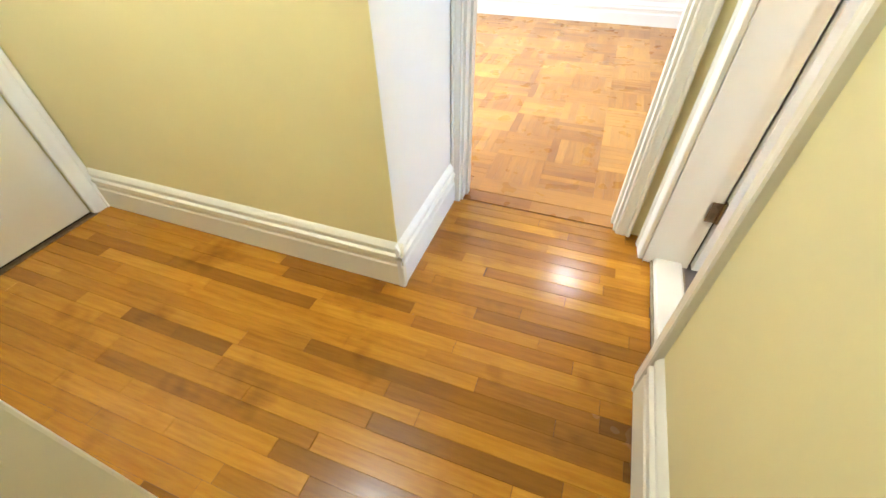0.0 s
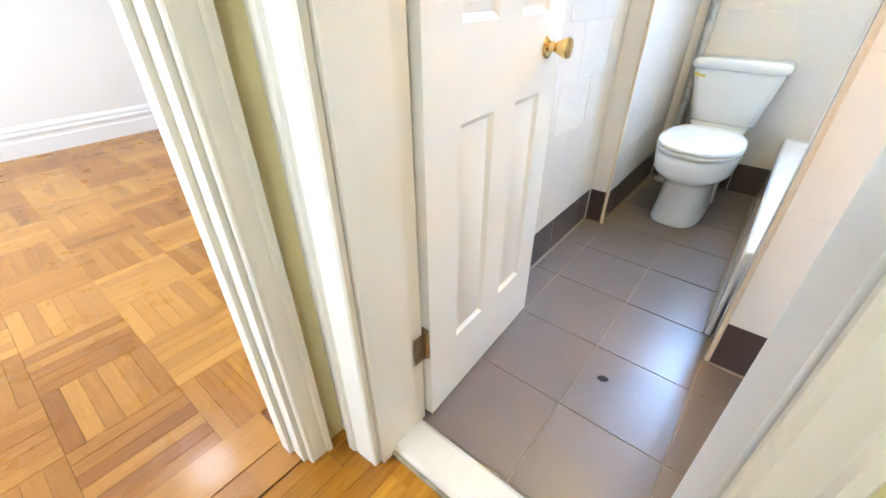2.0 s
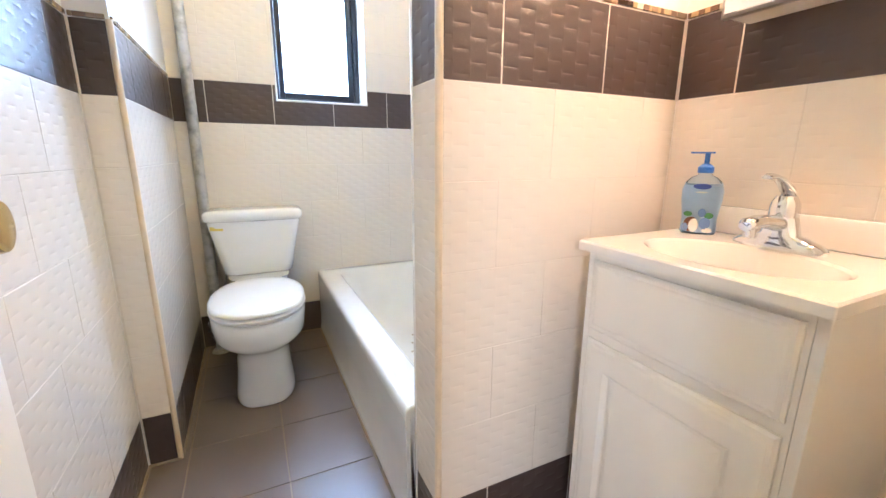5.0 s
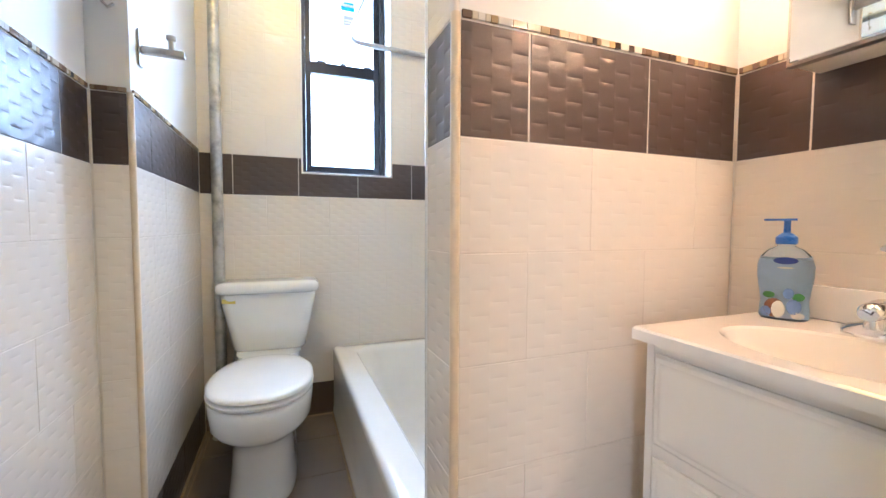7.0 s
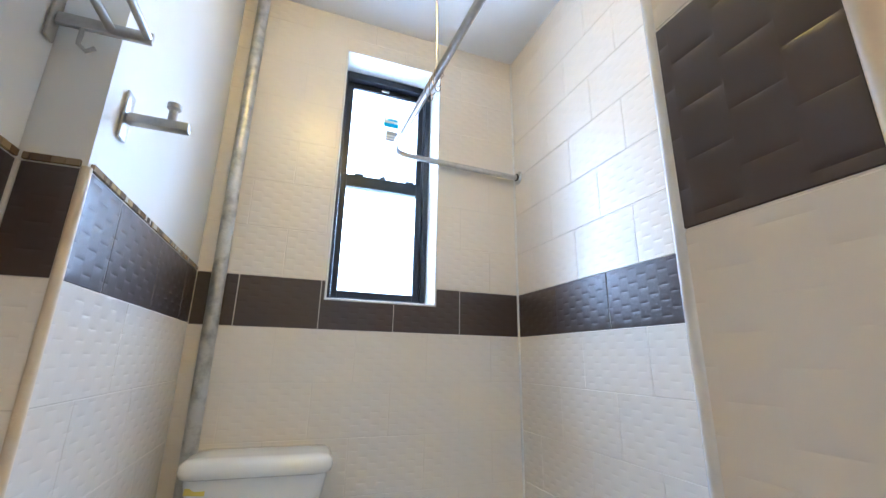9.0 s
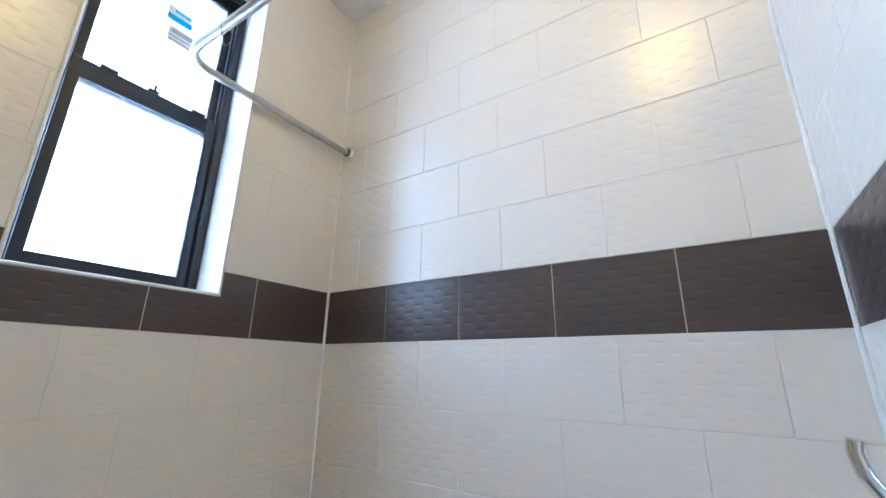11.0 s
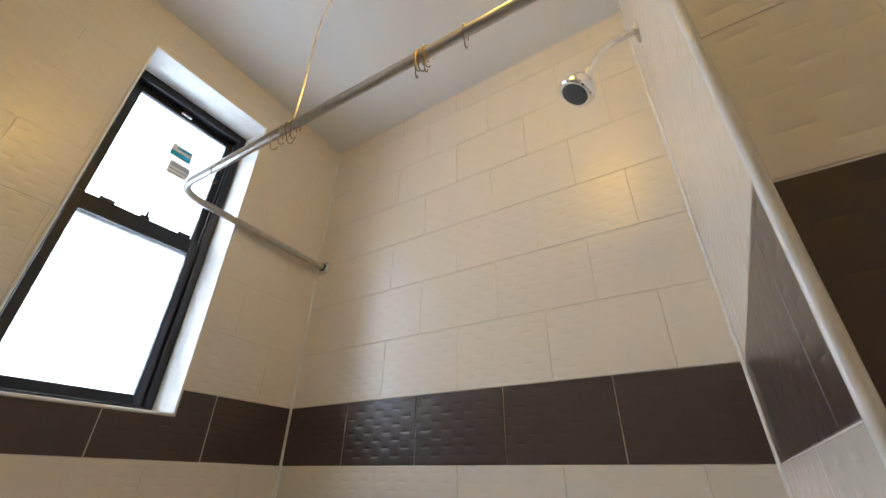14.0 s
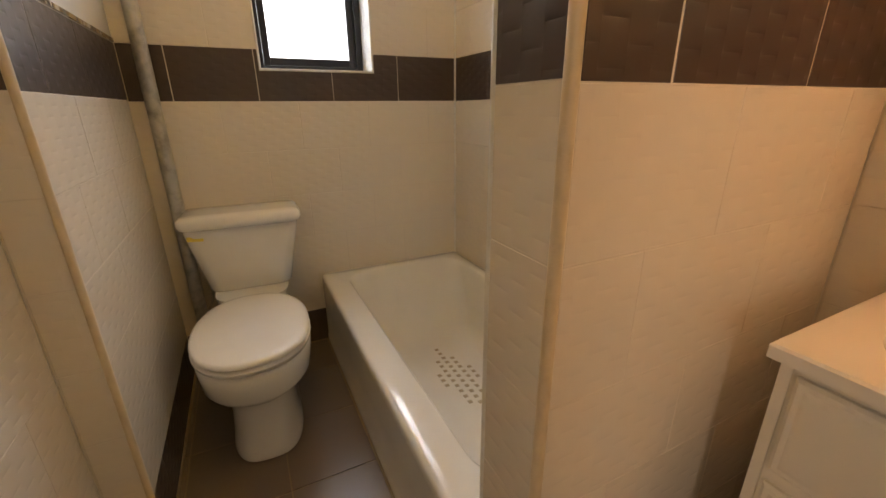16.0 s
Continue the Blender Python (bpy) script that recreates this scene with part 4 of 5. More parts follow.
front = pose(VX1 - 0.023, VY, 0, 0, 0, 180)
FW = VX1 - VX0 - 0.048
overlay_front("drawer_front", 0.640, 0.156, [])
overlay_front("door", 0.105, 0.512, [(0.052, FW - 0.052, 0.055, 0.457)], "raised-panel cabinet door")
top = thing("sink", (1.18, 0.51, VT), "white cultured marble vanity top with moulded basin", "sink")
TX0, TX1, TY1, TZ = 0.970, 1.411, 0.702, 0.838
k = 8
rings = [round_rect(TX0, TX1, YV + 0.001, TY1, VT + 0.0005, 0.004, k), round_rect(TX0, TX1, YV + 0.001, TY1, TZ - 0.004, 0.004, k), round_rect(TX0 + 0.003, TX1 - 0.003, YV + 0.002, TY1 - 0.003, TZ, 0.006, k)]


def basin_ring(rx, ry, z):
    pts = []
    for i, cx in enumerate((0, 90, 180, 270)):
        for j in range(k + 1):
            a = radians(cx + 90 * j / k * (1 - 1e-3))
            pts.append(Vector((1.18 + rx * math.cos(a), 0.545 + ry * math.sin(a), z)))
    return pts


rings += [basin_ring(0.168, 0.118, TZ), basin_ring(0.162, 0.112, TZ - 0.004), basin_ring(0.145, 0.098, TZ - 0.03), basin_ring(0.11, 0.075, TZ - 0.09), basin_ring(0.04, 0.03, TZ - 0.11)]
part("slab", loft(rings, None, False, True), CULTURED, top, "", 18)
part("backsplash", block(TX0, TX1, YV + 0.001, YV + 0.020, TZ + 0.0004, 0.902, 0.004), CULTURED, top)
part("drain", lathe([(0.001, 0), (0.02, 0), (0.018, 0.003), (0.001, 0.003)], pose(1.18, 0.545, TZ - 0.1098), 18), CHROME, top)

faucet = thing("faucet", (1.190, 0.405, TZ), "chrome single-lever centreset faucet", "faucet")
FX, FY = 1.177, 0.408
part("base", loft([oval(FX, FY, 0.079, 0.028, TZ + 0.0005, 32, 2.6), oval(FX, FY, 0.080, 0.029, TZ + 0.008, 32, 2.6), oval(FX, FY, 0.070, 0.024, TZ + 0.018, 32, 2.4), oval(FX, FY, 0.034, 0.022, TZ + 0.030, 32, 2.2), oval(FX, FY, 0.026, 0.022, TZ + 0.062, 32), oval(FX, FY, 0.020, 0.018, TZ + 0.072, 32)]), CHROME, faucet, "", 50)
part("spout", loft([[Vector((FX + 0.021 * w * math.cos(a), y, z + 0.014 * hh * math.sin(a))) for a in (2 * math.pi * i / 20 for i in range(20))] for y, z, w, hh in ((FY - 0.004, TZ + 0.046, 0.9, 1.2), (FY + 0.04, TZ + 0.056, 0.85, 1.0), (FY + 0.085, TZ + 0.060, 0.75, 0.85), (FY + 0.115, TZ + 0.056, 0.72, 0.85), (FY + 0.122, TZ + 0.053, 0.55, 0.6))]), CHROME, faucet, "", 50)
part("aerator", lathe([(0.001, 0), (0.011, 0), (0.011, -0.016), (0.001, -0.016)], pose(FX, FY + 0.104, TZ + 0.048), 16), CHROME, faucet)
part("dome", lathe([(0.024, 0.062), (0.025, 0.07), (0.024, 0.09), (0.017, 0.104), (0.001, 0.108)], pose(FX, FY, TZ), 22), CHROME, faucet)
part("lever", loft([[Vector((FX + w * math.cos(a), y + 0.2 * t * math.sin(a), z + t * math.sin(a))) for a in (2 * math.pi * i / 16 for i in range(16))] for y, z, w, t in ((FY - 0.014, TZ + 0.098, 0.013, 0.010), (FY + 0.005, TZ + 0.118, 0.014, 0.008), (FY + 0.035, TZ + 0.136, 0.012, 0.006), (FY + 0.066, TZ + 0.143, 0.013, 0.005), (FY + 0.082, TZ + 0.141, 0.008, 0.004))]), CHROME, faucet, "flat chrome lever", 50)

bottle = thing("soap_bottle", (1.345, 0.405, TZ), "blue translucent pump bottle of hand soap", "soap bottle")
BM = pose(1.352, 0.388, TZ + 0.0006, 0, 0, 28)


def oblong(z, a, b):
    return [BM @ p for p in oval(0, 0, a, b, z, 32, 2.4)]


body = part("bottle", loft([oblong(0, 0.034, 0.018), oblong(0.004, 0.037, 0.021), oblong(0.018, 0.037, 0.0215), oblong(0.034, 0.0355, 0.021), oblong(0.055, 0.038, 0.022), oblong(0.080, 0.0415, 0.023), oblong(0.100, 0.042, 0.0225), oblong(0.118, 0.037, 0.020), oblong(0.130, 0.026, 0.016), oblong(0.136, 0.014, 0.013), oblong(0.143, 0.013, 0.0125)]), SOAP_GLASS, bottle, "clear blue bottle", 60)
part("soap", loft([oblong(0.003, 0.033, 0.018), oblong(0.018, 0.0345, 0.019), oblong(0.034, 0.033, 0.0185), oblong(0.055, 0.0355, 0.0195), oblong(0.072, 0.038, 0.0205), oblong(0.095, 0.0395, 0.0205), oblong(0.112, 0.036, 0.0185)]), plain("pale_blue_soap", (0.56, 0.70, 0.86), 0.2), body, "pale blue liquid", 60)
part("collar", lathe([(0.0155, 0.140), (0.0165, 0.143), (0.0165, 0.153), (0.011, 0.158), (0.007, 0.161), (0.001, 0.161)], BM, 20), PUMP_BLUE, bottle, "blue pump collar")
bm = tube([BM @ Vector((0, 0, 0.16)), BM @ Vector((0, 0, 0.184))], 0.0055, 10)
loft([[BM @ Vector((x, 0.009 * w * s, z)) for s, z in ((-1, 0.1835), (1, 0.1835), (0.8, 0.1875), (-0.8, 0.1875))] for x, w in ((-0.014, 0.8), (0.0, 1.0), (0.02, 0.8), (0.034, 0.45))], bm)
part("pump_head", bm, PUMP_BLUE, bottle, "blue pump head")


def label_patch(cx, cz, rx, rz, mat, lift=0.0006, n=14):
    """A thin printed patch that follows the bottle's front."""
    def at(u, w):
        b = 0.0225 + lift
        return BM @ Vector((u, b * (1 - min(0.98, abs(u) / 0.044) ** 2.4) ** (1 / 2.4), w))
    bm = bmesh.new()
    c = bm.verts.new(at(cx, cz))
    rim = [bm.verts.new(at(cx + rx * math.cos(2 * math.pi * i / n), cz + rz * math.sin(2 * math.pi * i / n))) for i in range(n)]
    for i in range(n):
        bm.faces.new((c, rim[i], rim[(i + 1) % n]))
    part("label_print", bm, mat, body, "", 0)


NAVY, WHITE_P, BROWN_P, GREEN_P, BLUE_P = plain("navy_print", (0.03, 0.06, 0.30), 0.4), plain("white_print", (0.8, 0.8, 0.78), 0.4), plain("brown_print", (0.16, 0.06, 0.03), 0.4), plain("green_print", (0.05, 0.22, 0.06), 0.4), plain("blue_print", (0.16, 0.28, 0.62), 0.4)
label_patch(0.0, 0.110, 0.018, 0.0065, NAVY, 0.0008)
label_patch(0.0, 0.097, 0.012, 0.002, WHITE_P)
label_patch(0.014, 0.022, 0.015, 0.018, BROWN_P)
label_patch(0.008, 0.020, 0.010, 0.016, WHITE_P, 0.0012)
label_patch(-0.014, 0.026, 0.011, 0.014, BLUE_P)
label_patch(-0.020, 0.044, 0.009, 0.007, GREEN_P)
label_patch(0.022, 0.046, 0.009, 0.006, GREEN_P)
label_patch(-0.006, 0.050, 0.008, 0.010, BLUE_P)
label_patch(0.026, 0.014, 0.008, 0.010, BLUE_P)
label_patch(-0.020, 0.010, 0.010, 0.006, WHITE_P)


def mirror_cabinet(name, x0, x1, y_wall, y_front, z0, z1, label):
    t = thing(name, ((x0 + x1) / 2, y_wall, z0), label, "cabinet")
    s = 1 if y_front > y_wall else -1
    lo, hi = sorted((y_wall, y_front - s * 0.022))
    part("body", block(x0 + 0.003, x1 - 0.003, lo, hi, z0 + 0.003, z1 - 0.003, 0.002), VANITY_WHITE, t)
    lo, hi = sorted((y_front - s * 0.021, y_front - s * 0.003))
    d = part("door", block(x0, x1, lo, hi, z0, z1, 0.002), BRUSHED, t, "slim metal door edge")
    lo, hi = sorted((y_front - s * 0.0028, y_front))
    part("mirror", block(x0 + 0.006, x1 - 0.006, lo, hi, z0 + 0.006, z1 - 0.006, 0.002), MIRROR, d, "bevelled mirror", 0)
    return t


mirror_cabinet("medicine_cabinet", 0.935, 1.353, YV, 0.416, 1.296, 1.80, "mirrored medicine cabinet over the vanity")
big = mirror_cabinet("medicine_cabinet", 1.58, 2.120, YL1, 1.530, 1.697, 2.33, "white wall cabinet with a mirrored door over the towel rack")
part("door_hinge", block(1.97, 2.02, 1.534, 1.552, 1.686, 1.6965, 0.002), BRUSHED, big)

# towel racks and hook


def towel_rack(name, m, length, label, reach=0.20):
    """Plates on a wall in local x, z; arms run out along -y; two bars."""
    t = thing(name, m @ Vector((0, 0, 0)), label, "towel rack")
    for x in (0, length):
        part("wall_plate", laid(block(x - 0.013, x + 0.013, -0.006, 0, -0.045, 0.045, 0.002), m), BRUSHED, t)
        part("arm", laid(block(x - 0.005, x + 0.005, -reach, -0.006, -0.012, 0.012, 0.003), m), BRUSHED, t)
    for y in (-0.085, -reach + 0.008):
        part("bar", laid(tube([(0, y, 0), (length, y, 0)], 0.0075, 12), m), BRUSHED, t)
    return t


right_rack = towel_rack("towel_rack", pose(XP, 0.945, 1.580, 0, 0, -90), 0.345, "brushed nickel double towel rack above the brown tiles", 0.145)
left_rack = towel_rack("towel_rack", pose(1.63, YL1, 1.622), 0.555, "brushed nickel double towel rack under the wall cabinet", 0.15)
part("small_hook", tube([(2.185, YL1 - 0.045, 1.613), (2.185, YL1 - 0.045, 1.58), (2.185, YL1 - 0.058, 1.568), (2.185, YL1 - 0.07, 1.578)], 0.004, 8), BRUSHED, left_rack)
hook = thing("robe_hook", (2.29, YL2, 1.51), "brushed nickel robe hook on the white wall", "hook")
part("wall_plate", block(2.273, 2.307, YL2 - 0.005, YL2, 1.462, 1.562, 0.002), BRUSHED, hook)
part("arm", block(2.278, 2.302, YL2 - 0.112, YL2 - 0.005, 1.498, 1.518, 0.004), BRUSHED, hook)
part("peg", lathe([(0.001, 0), (0.008, 0), (0.008, 0.028), (0.013, 0.033), (0.013, 0.043), (0.001, 0.045)], pose(2.290, YL2 - 0.078, 1.514), 16), BRUSHED, hook)

# ---- wall tiles ----
tile_cache = {}


def tile_mesh(w, h, material, depth=0.004, chamfer=0.0012):
    key = (round(w, 3), round(h, 3), material.name)
    if key not in tile_cache:
        a, b, c = w / 2, h / 2, chamfer
        v = [(-a, depth, -b), (a, depth, -b), (a, depth, b), (-a, depth, b), (-a, c, -b), (a, c, -b), (a, c, b), (-a, c, b), (-a + c, 0, -b + c), (a - c, 0, -b + c), (a - c, 0, b - c), (-a + c, 0, b - c)]
        f = [(8, 9, 10, 11)]
        for i in range(4):
            j = (i + 1) % 4
            f += [(i, j, 4 + j, 4 + i), (4 + i, 4 + j, 8 + j, 8 + i)]
        me = bpy.data.meshes.new("tile")
        me.from_pydata(v, [], f)
        me.materials.append(material)
        tile_cache[key] = me
    return tile_cache[key]


TURN_OF = {(-1, 0): -90, (1, 0): 90, (0, -1): 0, (0, 1): 180}


def cut(r, hole):
    u0, u1, z0, z1 = r
    a, b, c, d = hole
    if u1 <= a or u0 >= b or z1 <= c or z0 >= d:
        return [r]
    out = [(u0, min(a, u1), z0, z1), (max(b, u0), u1, z0, z1), (max(a, u0), min(b, u1), z0, c), (max(a, u0), min(b, u1), d, z1)]
    return [q for q in out if q[1] - q[0] > 0.004 and q[3] - q[2] > 0.004]


def notched_tile(parent, c, r, hole, joint, material):
    """One tile facing -x, cut out where it meets the window opening."""
    g = joint / 2
    a, b, lo, hi = r[0] + g, r[1] - g, r[2] + 0.0008, r[3] - 0.0008
    h0, h1, sill = hole[0], hole[1], hole[2]
    if a < h0:
        pts = [(a, lo), (b, lo), (b, sill), (h0, sill), (h0, hi), (a, hi)]
    elif b > h1 + 0.004:
        pts = [(a, lo), (b, lo), (b, hi), (h1, hi), (h1, sill), (a, sill)]
    else:
        pts = [(a, lo), (b, lo), (b, sill), (a, sill)]
    bm = loft([[Vector((x, y, z)) for y, z in pts] for x in (c, c + 0.004)])
    ob = new("tile", to_mesh("notched_tile", bm, material, 0))
    ob.parent = parent


def tile_wall(parent, normal, c, u0, u1, start, rows, hole=None, pitch=0.297, joint=0.0028, name="tile"):
    """Tiles in running bond on the plane at c: start is one joint of the even rows."""
    rz = TURN_OF[normal]
    for z0, z1, material, k in rows:
        first = start + (pitch / 2 if k % 2 else 0)
        n0, n1 = math.floor((u0 - first) / pitch), math.ceil((u1 - first) / pitch)
        for n in range(n0, n1):
            r = (max(u0, first + n * pitch), min(u1, first + (n + 1) * pitch), z0, z1)
            if r[1] - r[0] < 0.006:
                continue
            if hole and material == DARK_TILE and cut(r, hole) != [r] and z0 < hole[2]:
                notched_tile(parent, c, r, hole, joint, material)
                continue
            for q in (cut(r, hole) if hole else [r]):
                gap = joint if material == DARK_TILE else 0.0008
                w, h = q[1] - q[0] - gap, q[3] - q[2] - min(gap, 0.0016)
                u, z = (q[0] + q[1]) / 2, (q[2] + q[3]) / 2
                ob = new(name, tile_mesh(w, h, material))
                ob.matrix_basis = pose(c, u, z, 0, 0, rz) if normal[0] else pose(u, c, z, 0, 0, rz)
                ob.matrix_basis = ob.matrix_basis @ pose(0, random.uniform(0, 0.0003), 0, random.uniform(-0.08, 0.08), 0, random.uniform(-0.08, 0.08))
                ob.parent = parent


def tile_rows(z_low, base, bands, top, step=0.2):
    """Row edges: rows of 0.2 down from the dark band to z_low and up to top; a dark skirting row under base."""
    b0, b1 = bands
    rows = [(b0, b1, DARK_TILE, 0)]
    z, k = b0, -1
    while z - z_low > 0.02:
        z2 = max(z - step, z_low)
        if base and z2 < base + 0.08:
            rows += [(base, z, LIGHT_TILE, k), (z_low, base, DARK_TILE, 0)]
            break
        rows.append((z2, z, LIGHT_TILE, k))
        z, k = z2, k - 1
    z, k = b1, 1
    while top - z > 0.02:
        z2 = min(z + step, top)
        rows.append((z, z2, LIGHT_TILE, k))
        z, k = z2, k + 1
    return rows


def backing(name, x0, x1, y0, y1, z0, z1, parent):
    """The grout bed behind a field of tiles."""
    return part(name, block(x0, x1, y0, y1, z0, z1), GROUT, parent, "pale grout bed", 0)


NEAR, FAR, LEFT = (1.157, 1.346), (1.167, 1.363), (1.171, 1.362)
tile_wall(wall_window, (-1, 0), XF, YT + 0.003, YL2, YT, tile_rows(0.0, 0.18, FAR, ZC), (WIN[0] - 0.008, WIN[1] + 0.008, WIN[2] - 0.008, WIN[3] + 0.006), 0.303)
tile_wall(wall_tub, (0, 1), YT, XT, XF - 0.003, XF, tile_rows(0.30, 0, FAR, ZC))
tile_wall(partition, (1, 0), XT, YT + 0.003, YP - 0.008, 0.904, tile_rows(0.30, 0, FAR, ZC), None, 0.303)
tile_wall(partition, (-1, 0), XP, YV + 0.003, YP - 0.010, YP - 0.143, tile_rows(0.0, 0.18, NEAR, 1.345, 0.194), None, 0.28)
tile_wall(partition, (0, 1), YP, XP + 0.010, XT - 0.007, XP - 0.5, tile_rows(0.0, 0.18, (1.160, 1.350), ZC, 0.196), None, 1.0)
tile_wall(wall_vanity, (0, 1), YV, XB, XP - 0.003, XP - 0.141, tile_rows(0.0, 0.18, NEAR, 1.345, 0.194), None, 0.28)
tile_wall(wall_left, (0, -1), YL1, XB, XJ - 0.003, XJ - 0.145, tile_rows(0.0, 0.18, LEFT, 1.36, 0.194), None, 0.28)
tile_wall(wall_left, (-1, 0), XJ, YL2 + 0.010, YL1 - 0.003, YL1, tile_rows(0.0, 0.18, LEFT, 1.36, 0.194))
tile_wall(wall_left, (0, -1), YL2, XJ + 0.010, XF - 0.003, XJ + 0.16, tile_rows(0.0, 0.18, LEFT, 1.36, 0.194))
backing("grout", XP + 0.0010, XP + 0.0032, YV, YP - 0.006, 0, 1.348, partition)
backing("grout", XP + 0.006, XT - 0.006, YP - 0.0032, YP - 0.0010, 0, ZC, partition)
backing("grout", XT - 0.0032, XT - 0.0010, YT, YP - 0.006, 0.30, ZC, partition)
backing("grout", XB, XP, YV - 0.0032, YV - 0.0010, 0, 1.348, wall_vanity)
backing("grout", XB, XJ, YL1 + 0.0010, YL1 + 0.0032, 0, 1.363, wall_left)
backing("grout", XJ + 0.0010, XJ + 0.0032, YL2 + 0.004, YL1, 0, 1.363, wall_left)
backing("grout", XJ + 0.006, XF, YL2 + 0.0010, YL2 + 0.0032, 0, 1.363, wall_left)
backing("grout", XF + 0.0010, XF + 0.0032, YT, WIN[0], 0, ZC, wall_window)
backing("grout", XF + 0.0010, XF + 0.0032, WIN[1], YL2, 0, ZC, wall_window)
backing("grout", XF + 0.0010, XF + 0.0032, WIN[0], WIN[1], 0, WIN[2], wall_window)
backing("grout", XF + 0.0010, XF + 0.0032, WIN[0], WIN[1], WIN[3], ZC, wall_window)

# corner and edge trims
part("edge_trim", tube([(XP + 0.005, YP - 0.004, 0), (XP + 0.005, YP - 0.004, 1.355)], 0.0085, 12), TILE_EDGE, partition, "tan quarter-round corner trim")
part("edge_trim", tube([(XP + 0.006, YP - 0.005, 1.355), (XP + 0.006, YP - 0.005, ZC)], 0.006, 12), LIGHT_TILE, partition, "cream corner bead")
part("edge_trim", tube([(XT - 0.0045, YP - 0.004, 0), (XT - 0.0045, YP - 0.004, ZC)], 0.0068, 14), WHITE_EDGE, partition, "white bullnose corner trim")
part("edge_trim", tube([(XJ + 0.004, YL2 + 0.004, 0), (XJ + 0.004, YL2 + 0.004, 1.365)], 0.0085, 12), TILE_EDGE, wall_left, "tan quarter-round corner trim")
part("caulk", tube([(XF - 0.002, YT + 0.002, 0.365), (XF - 0.002, YT + 0.002, ZC)], 0.0058, 8), WHITE_EDGE, wall_tub, "white caulk bead")
part("caulk", tube([(XT + 0.002, YT + 0.002, 0.365), (XT + 0.002, YT + 0.002, ZC)], 0.0058, 8), WHITE_EDGE, wall_tub, "white caulk bead")
part("caulk", tube([(XP - 0.001, YV + 0.001, 1.157), (XP - 0.001, YV + 0.001, 1.347)], 0.003, 8), GROUT, wall_vanity, "pale grout bead")
part("caulk", tube([(XJ - 0.001, YL1 - 0.001, 1.17), (XJ - 0.001, YL1 - 0.001, 1.36)], 0.003, 8), GROUT, wall_left, "pale grout bead")


def mosaic(parent, normal, c, u0, u1, z=1.370):
    bm = bmesh.new()
    u = u0
    while u < u1 - 0.006:
        w = min(random.choice((0.010, 0.014, 0.020, 0.028)), u1 - u)
        e = 0.0058
        if normal[0]:
            slab(bm, c - 0.003, c + 0.004, u, u + w - 0.0012, z - e, z + e)
        else:
            slab(bm, u, u + w - 0.0012, c - 0.003, c + 0.004, z - e, z + e)
        u += w
    ob = part("mosaic_strip", bm, MOSAIC, parent, "thin strip of brown and gold glass mosaic", 0)
    tagged(ob, kind="stuff")


mosaic(partition, (-1, 0), XP, YV + 0.004, YP - 0.012, 1.3545)
mosaic(wall_vanity, (0, 1), YV, XB, XP - 0.004, 1.3545)
mosaic(wall_left, (0, -1), YL1, XB, XJ - 0.004)
mosaic(wall_left, (-1, 0), XJ, YL2 + 0.012, YL1 - 0.004)
mosaic(wall_left, (0, -1), YL2, XJ + 0.012, XF - 0.004)

# ---- floors of pieces ----


def board_data(l, w, material, t=0.004):
    """One board lying along x, with a fine eased edge and grain running its length."""
    key = (round(l, 2), round(w, 3), material.name, "board")
    if key not in tile_cache:
        a, b, c = l / 2, w / 2, 0.0009
        v = [(-a, -b, -t), (a, -b, -t), (a, b, -t), (-a, b, -t), (-a, -b, -c), (a, -b, -c), (a, b, -c), (-a, b, -c), (-a + c, -b + c, 0), (a - c, -b + c, 0), (a - c, b - c, 0), (-a + c, b - c, 0)]
        f = [(8, 9, 10, 11)]
        for i in range(4):
            j = (i + 1) % 4
            f += [(i, j, 4 + j, 4 + i), (4 + i, 4 + j, 8 + j, 8 + i)]
        me = bpy.data.meshes.new("board")
        me.from_pydata(v, [], f)
        uv = me.uv_layers.new()
        for loop in me.loops:
            p = me.vertices[loop.vertex_index].co
            uv.data[loop.index].uv = (p.x, p.y)
        me.materials.append(material)
        tile_cache[key] = me
    return tile_cache[key]


class Rest:
    """Boards joined into one mesh."""

    def __init__(self):
        self.v, self.f, self.uv = [], [], []

    def add(self, x, y, z, l, w, turn):
        a, b, i = l / 2, w / 2, len(self.v)
        u0 = random.random() * 9
        for p, q in ((-a, -b), (a, -b), (a, b), (-a, b)):
            self.v.append((x + p, y + q, z) if not turn else (x - q, y + p, z))
            self.uv.append((p + u0, q))
        self.f.append((i, i + 1, i + 2, i + 3))

    def make(self, name, material, parent):
        me = bpy.data.meshes.new(name)
        me.from_pydata(self.v, [], self.f)
        layer = me.uv_layers.new()
        for loop in me.loops:
            layer.data[loop.index].uv = self.uv[loop.vertex_index]
        me.materials.append(material)
        ob = new(name, me)
        ob.parent = parent
        return tagged(ob, kind="stuff")


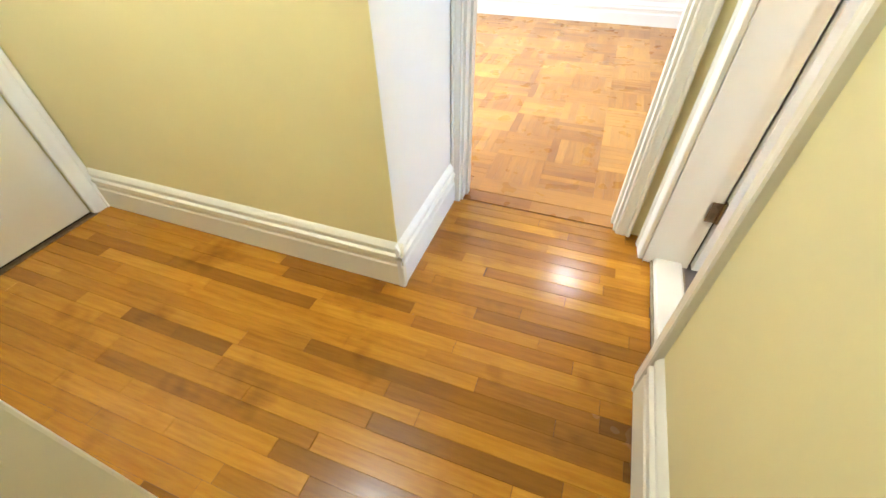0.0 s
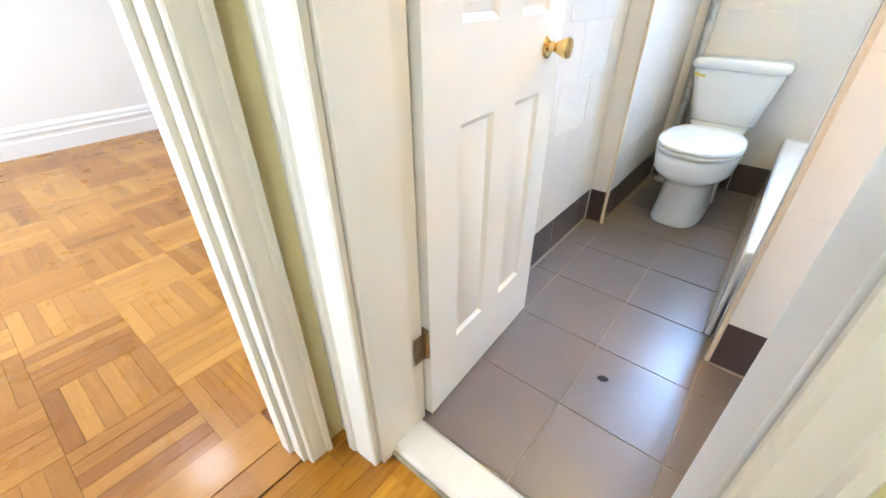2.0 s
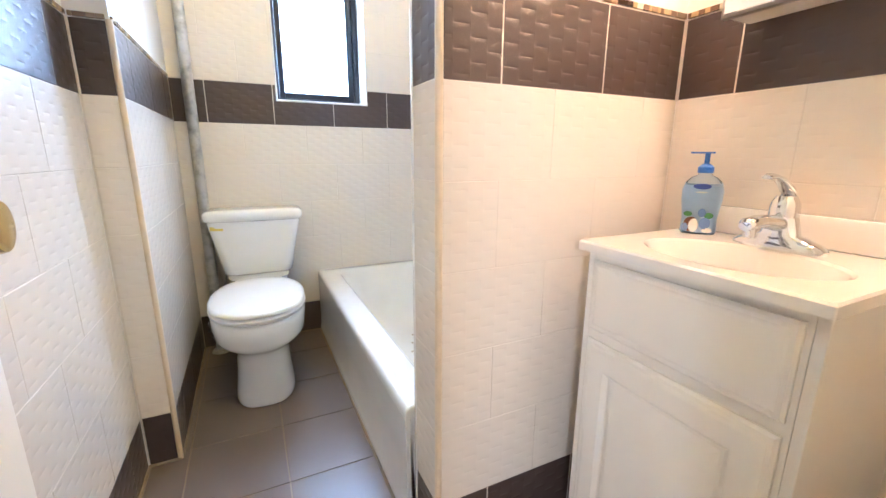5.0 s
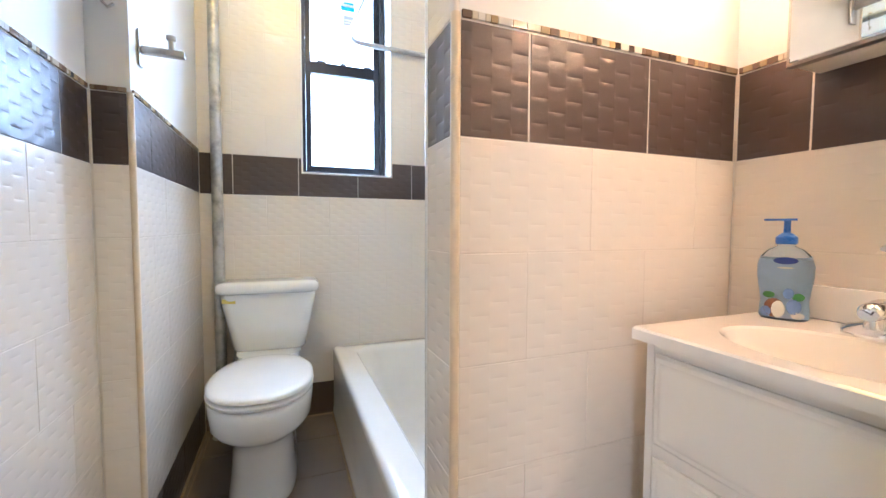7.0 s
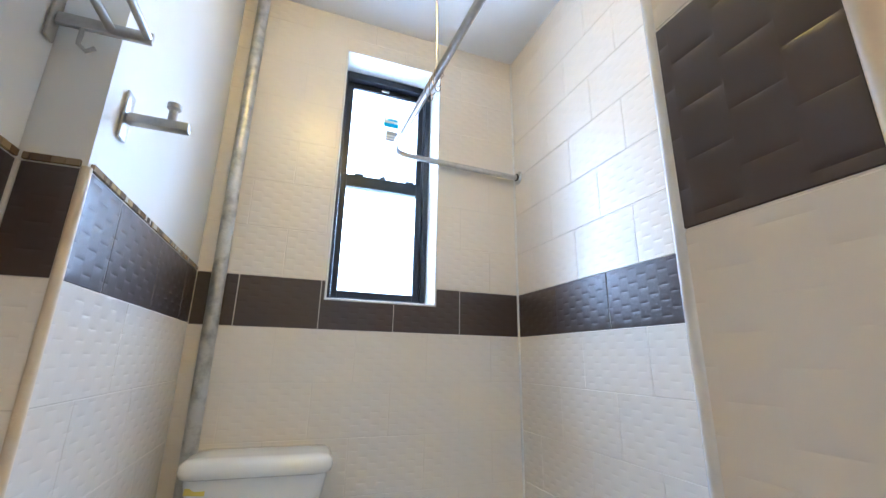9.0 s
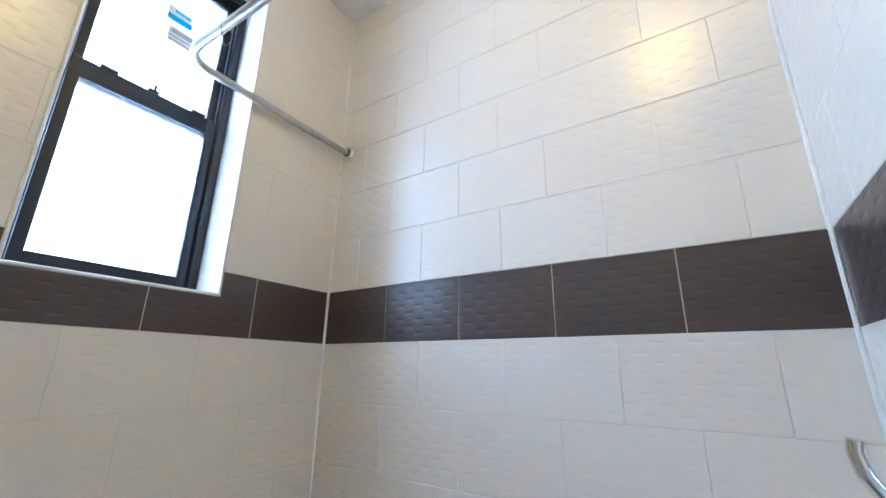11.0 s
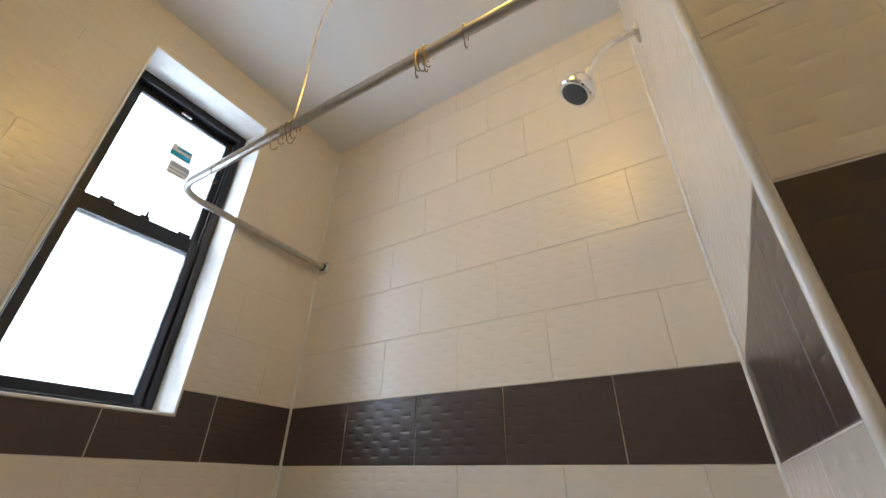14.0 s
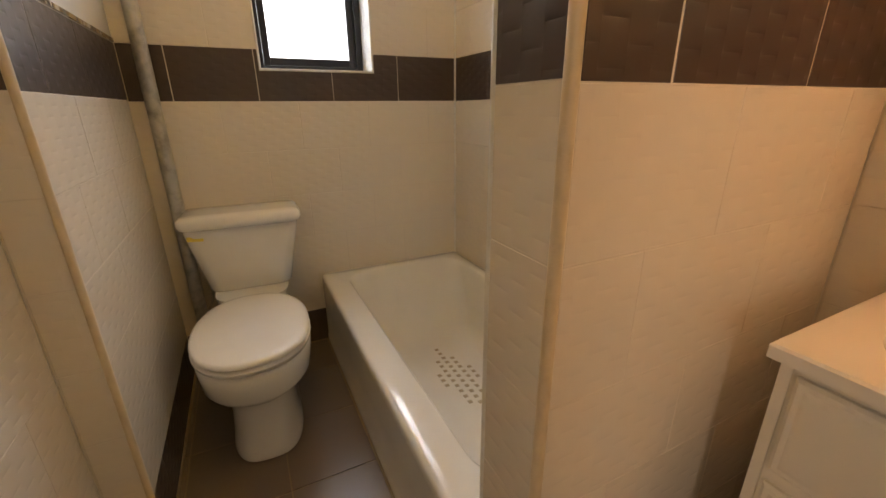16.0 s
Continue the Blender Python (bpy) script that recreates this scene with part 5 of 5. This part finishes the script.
rng = random.Random(5)
rest, pitch = Rest(), 0.0575
y, count = -1.2, 0
while y < 1.765:
    w = min(pitch, 1.772 - y)
    x = XW + 0.001 - rng.uniform(0, 0.5)
    while x < 0.589:
        l = round(rng.choice((0.25, 0.4, 0.5, 0.6, 0.75, 0.9)), 2)
        x0, x1 = max(x, (XW + 0.001)), min(x + l, 0.589 if y > 0.97 else XH - 0.001)
        x += l
        if x1 - x0 < 0.03:
            continue
        zz = rng.uniform(-0.0007, 0.0)
        if y > 0.25 and count < 290:
            ob = new("plank", board_data(x1 - x0 - 0.0014, w - 0.0004, PLANK_WORN if 0.64 < y < 0.80 and (x0 + x1) / 2 > 0.12 else PLANK))
            ob.matrix_basis = pose((x0 + x1) / 2, y + w / 2, zz, rng.uniform(-0.25, 0.25), 0, 0)
            ob.parent = floor_hall
            count += 1
        else:
            rest.add((x0 + x1) / 2, y + w / 2, zz, x1 - x0 - 0.001, w - 0.0009, False)
    y += pitch
rest.make("planks_further_off", PLANK_REST, floor_hall)

# doorway boards, then parquet blocks laid in turn
for y0, y1 in ((1.7755, 1.866), (1.869, 1.997)):
    ob = new("plank", board_data(0.764, y1 - y0, PARQUET))
    ob.matrix_basis = pose(0.0475, (y0 + y1) / 2, 0.004, rng.uniform(-0.2, 0.2), 0, 0)
    ob.parent = floor_bedroom
rest, cell, fingers = Rest(), 0.295, 6
for i in range(-8, 12):
    for j in range(0, 13):
        cx, cy = -0.129 + i * cell, 2.146 + j * cell
        turn = (i + j) % 2 == 0
        near = -3 <= i <= 3 and j <= 6
        for k in range(fingers):
            d = (k - (fingers - 1) / 2) * cell / fingers
            px, py = (cx - d, cy) if turn else (cx, cy + d)
            zz = rng.uniform(-0.0005, 0.0)
            if not -2.34 < px < 3.29:
                continue
            if near:
                ob = new("parquet_finger", board_data(cell - 0.0005, cell / fingers - 0.0003, PARQUET))
                ob.matrix_basis = pose(px, py, zz, rng.uniform(-0.2, 0.2), 0, 90 if turn else 0)
                ob.parent = floor_bedroom
            else:
                rest.add(px, py, zz, cell - 0.0009, cell / fingers - 0.0007, turn)
rest.make("parquet_further_off", PARQUET_REST, floor_bedroom)
slabs = {}
for i in range(0, 9):
    for j in range(0, 6):
        x0, x1 = max(0.724 + (i - 1) * 0.3045 + 0.002, 0.711), min(0.724 + i * 0.3045, XF - 0.003)
        y0, y1 = max(1.008 + (j - 3) * 0.302 + 0.002, 0.32), min(1.008 + (j - 2) * 0.302, YL1 - 0.006)
        if x1 - x0 < 0.02 or y1 - y0 < 0.02 or (y1 < 0.34):
            continue
        me = tile_mesh(x1 - x0 - 0.0025, y1 - y0 - 0.0025, FLOOR_TILE, 0.003, 0.0008)
        ob = new("floor_tile", me)
        ob.matrix_basis = pose((x0 + x1) / 2, (y0 + y1) / 2, rng.uniform(-0.0004, 0.0), -90, 0, 0)
        ob.parent = floor_bath
bm = lathe([(0.001, -0.001), (0.016, -0.0006), (0.017, 0.0008), (0.001, 0.0009)], pose(1.205, 1.242, 0.0008, 0, 0, 25) @ Matrix.Diagonal((0.75, 1.1, 1, 1)), 7)
part("chip", bm, DARK, floor_bath, "small chipped spot in the glaze")
# sandy grout beads where the floor meets the walls and the tub
for a, b in (((0.80, YL1 - 0.002), (XJ, YL1 - 0.002)), ((XJ + 0.004, YL2 - 0.002), (XF, YL2 - 0.002)), ((XJ - 0.002, YL2), (XJ - 0.002, YL1)), ((XP - 0.002, 0.33), (XP - 0.002, YP)), ((XP, YP + 0.002), (XT, YP + 0.002)), ((XT, 1.032), (XF, 1.032)), ((XF - 0.002, 1.03), (XF - 0.002, YL2))):
    part("grout_bead", tube([(*a, 0.001), (*b, 0.001)], 0.0055, 8), FLOOR_GROUT, floor_bath, "sandy grout bead along the floor edge")
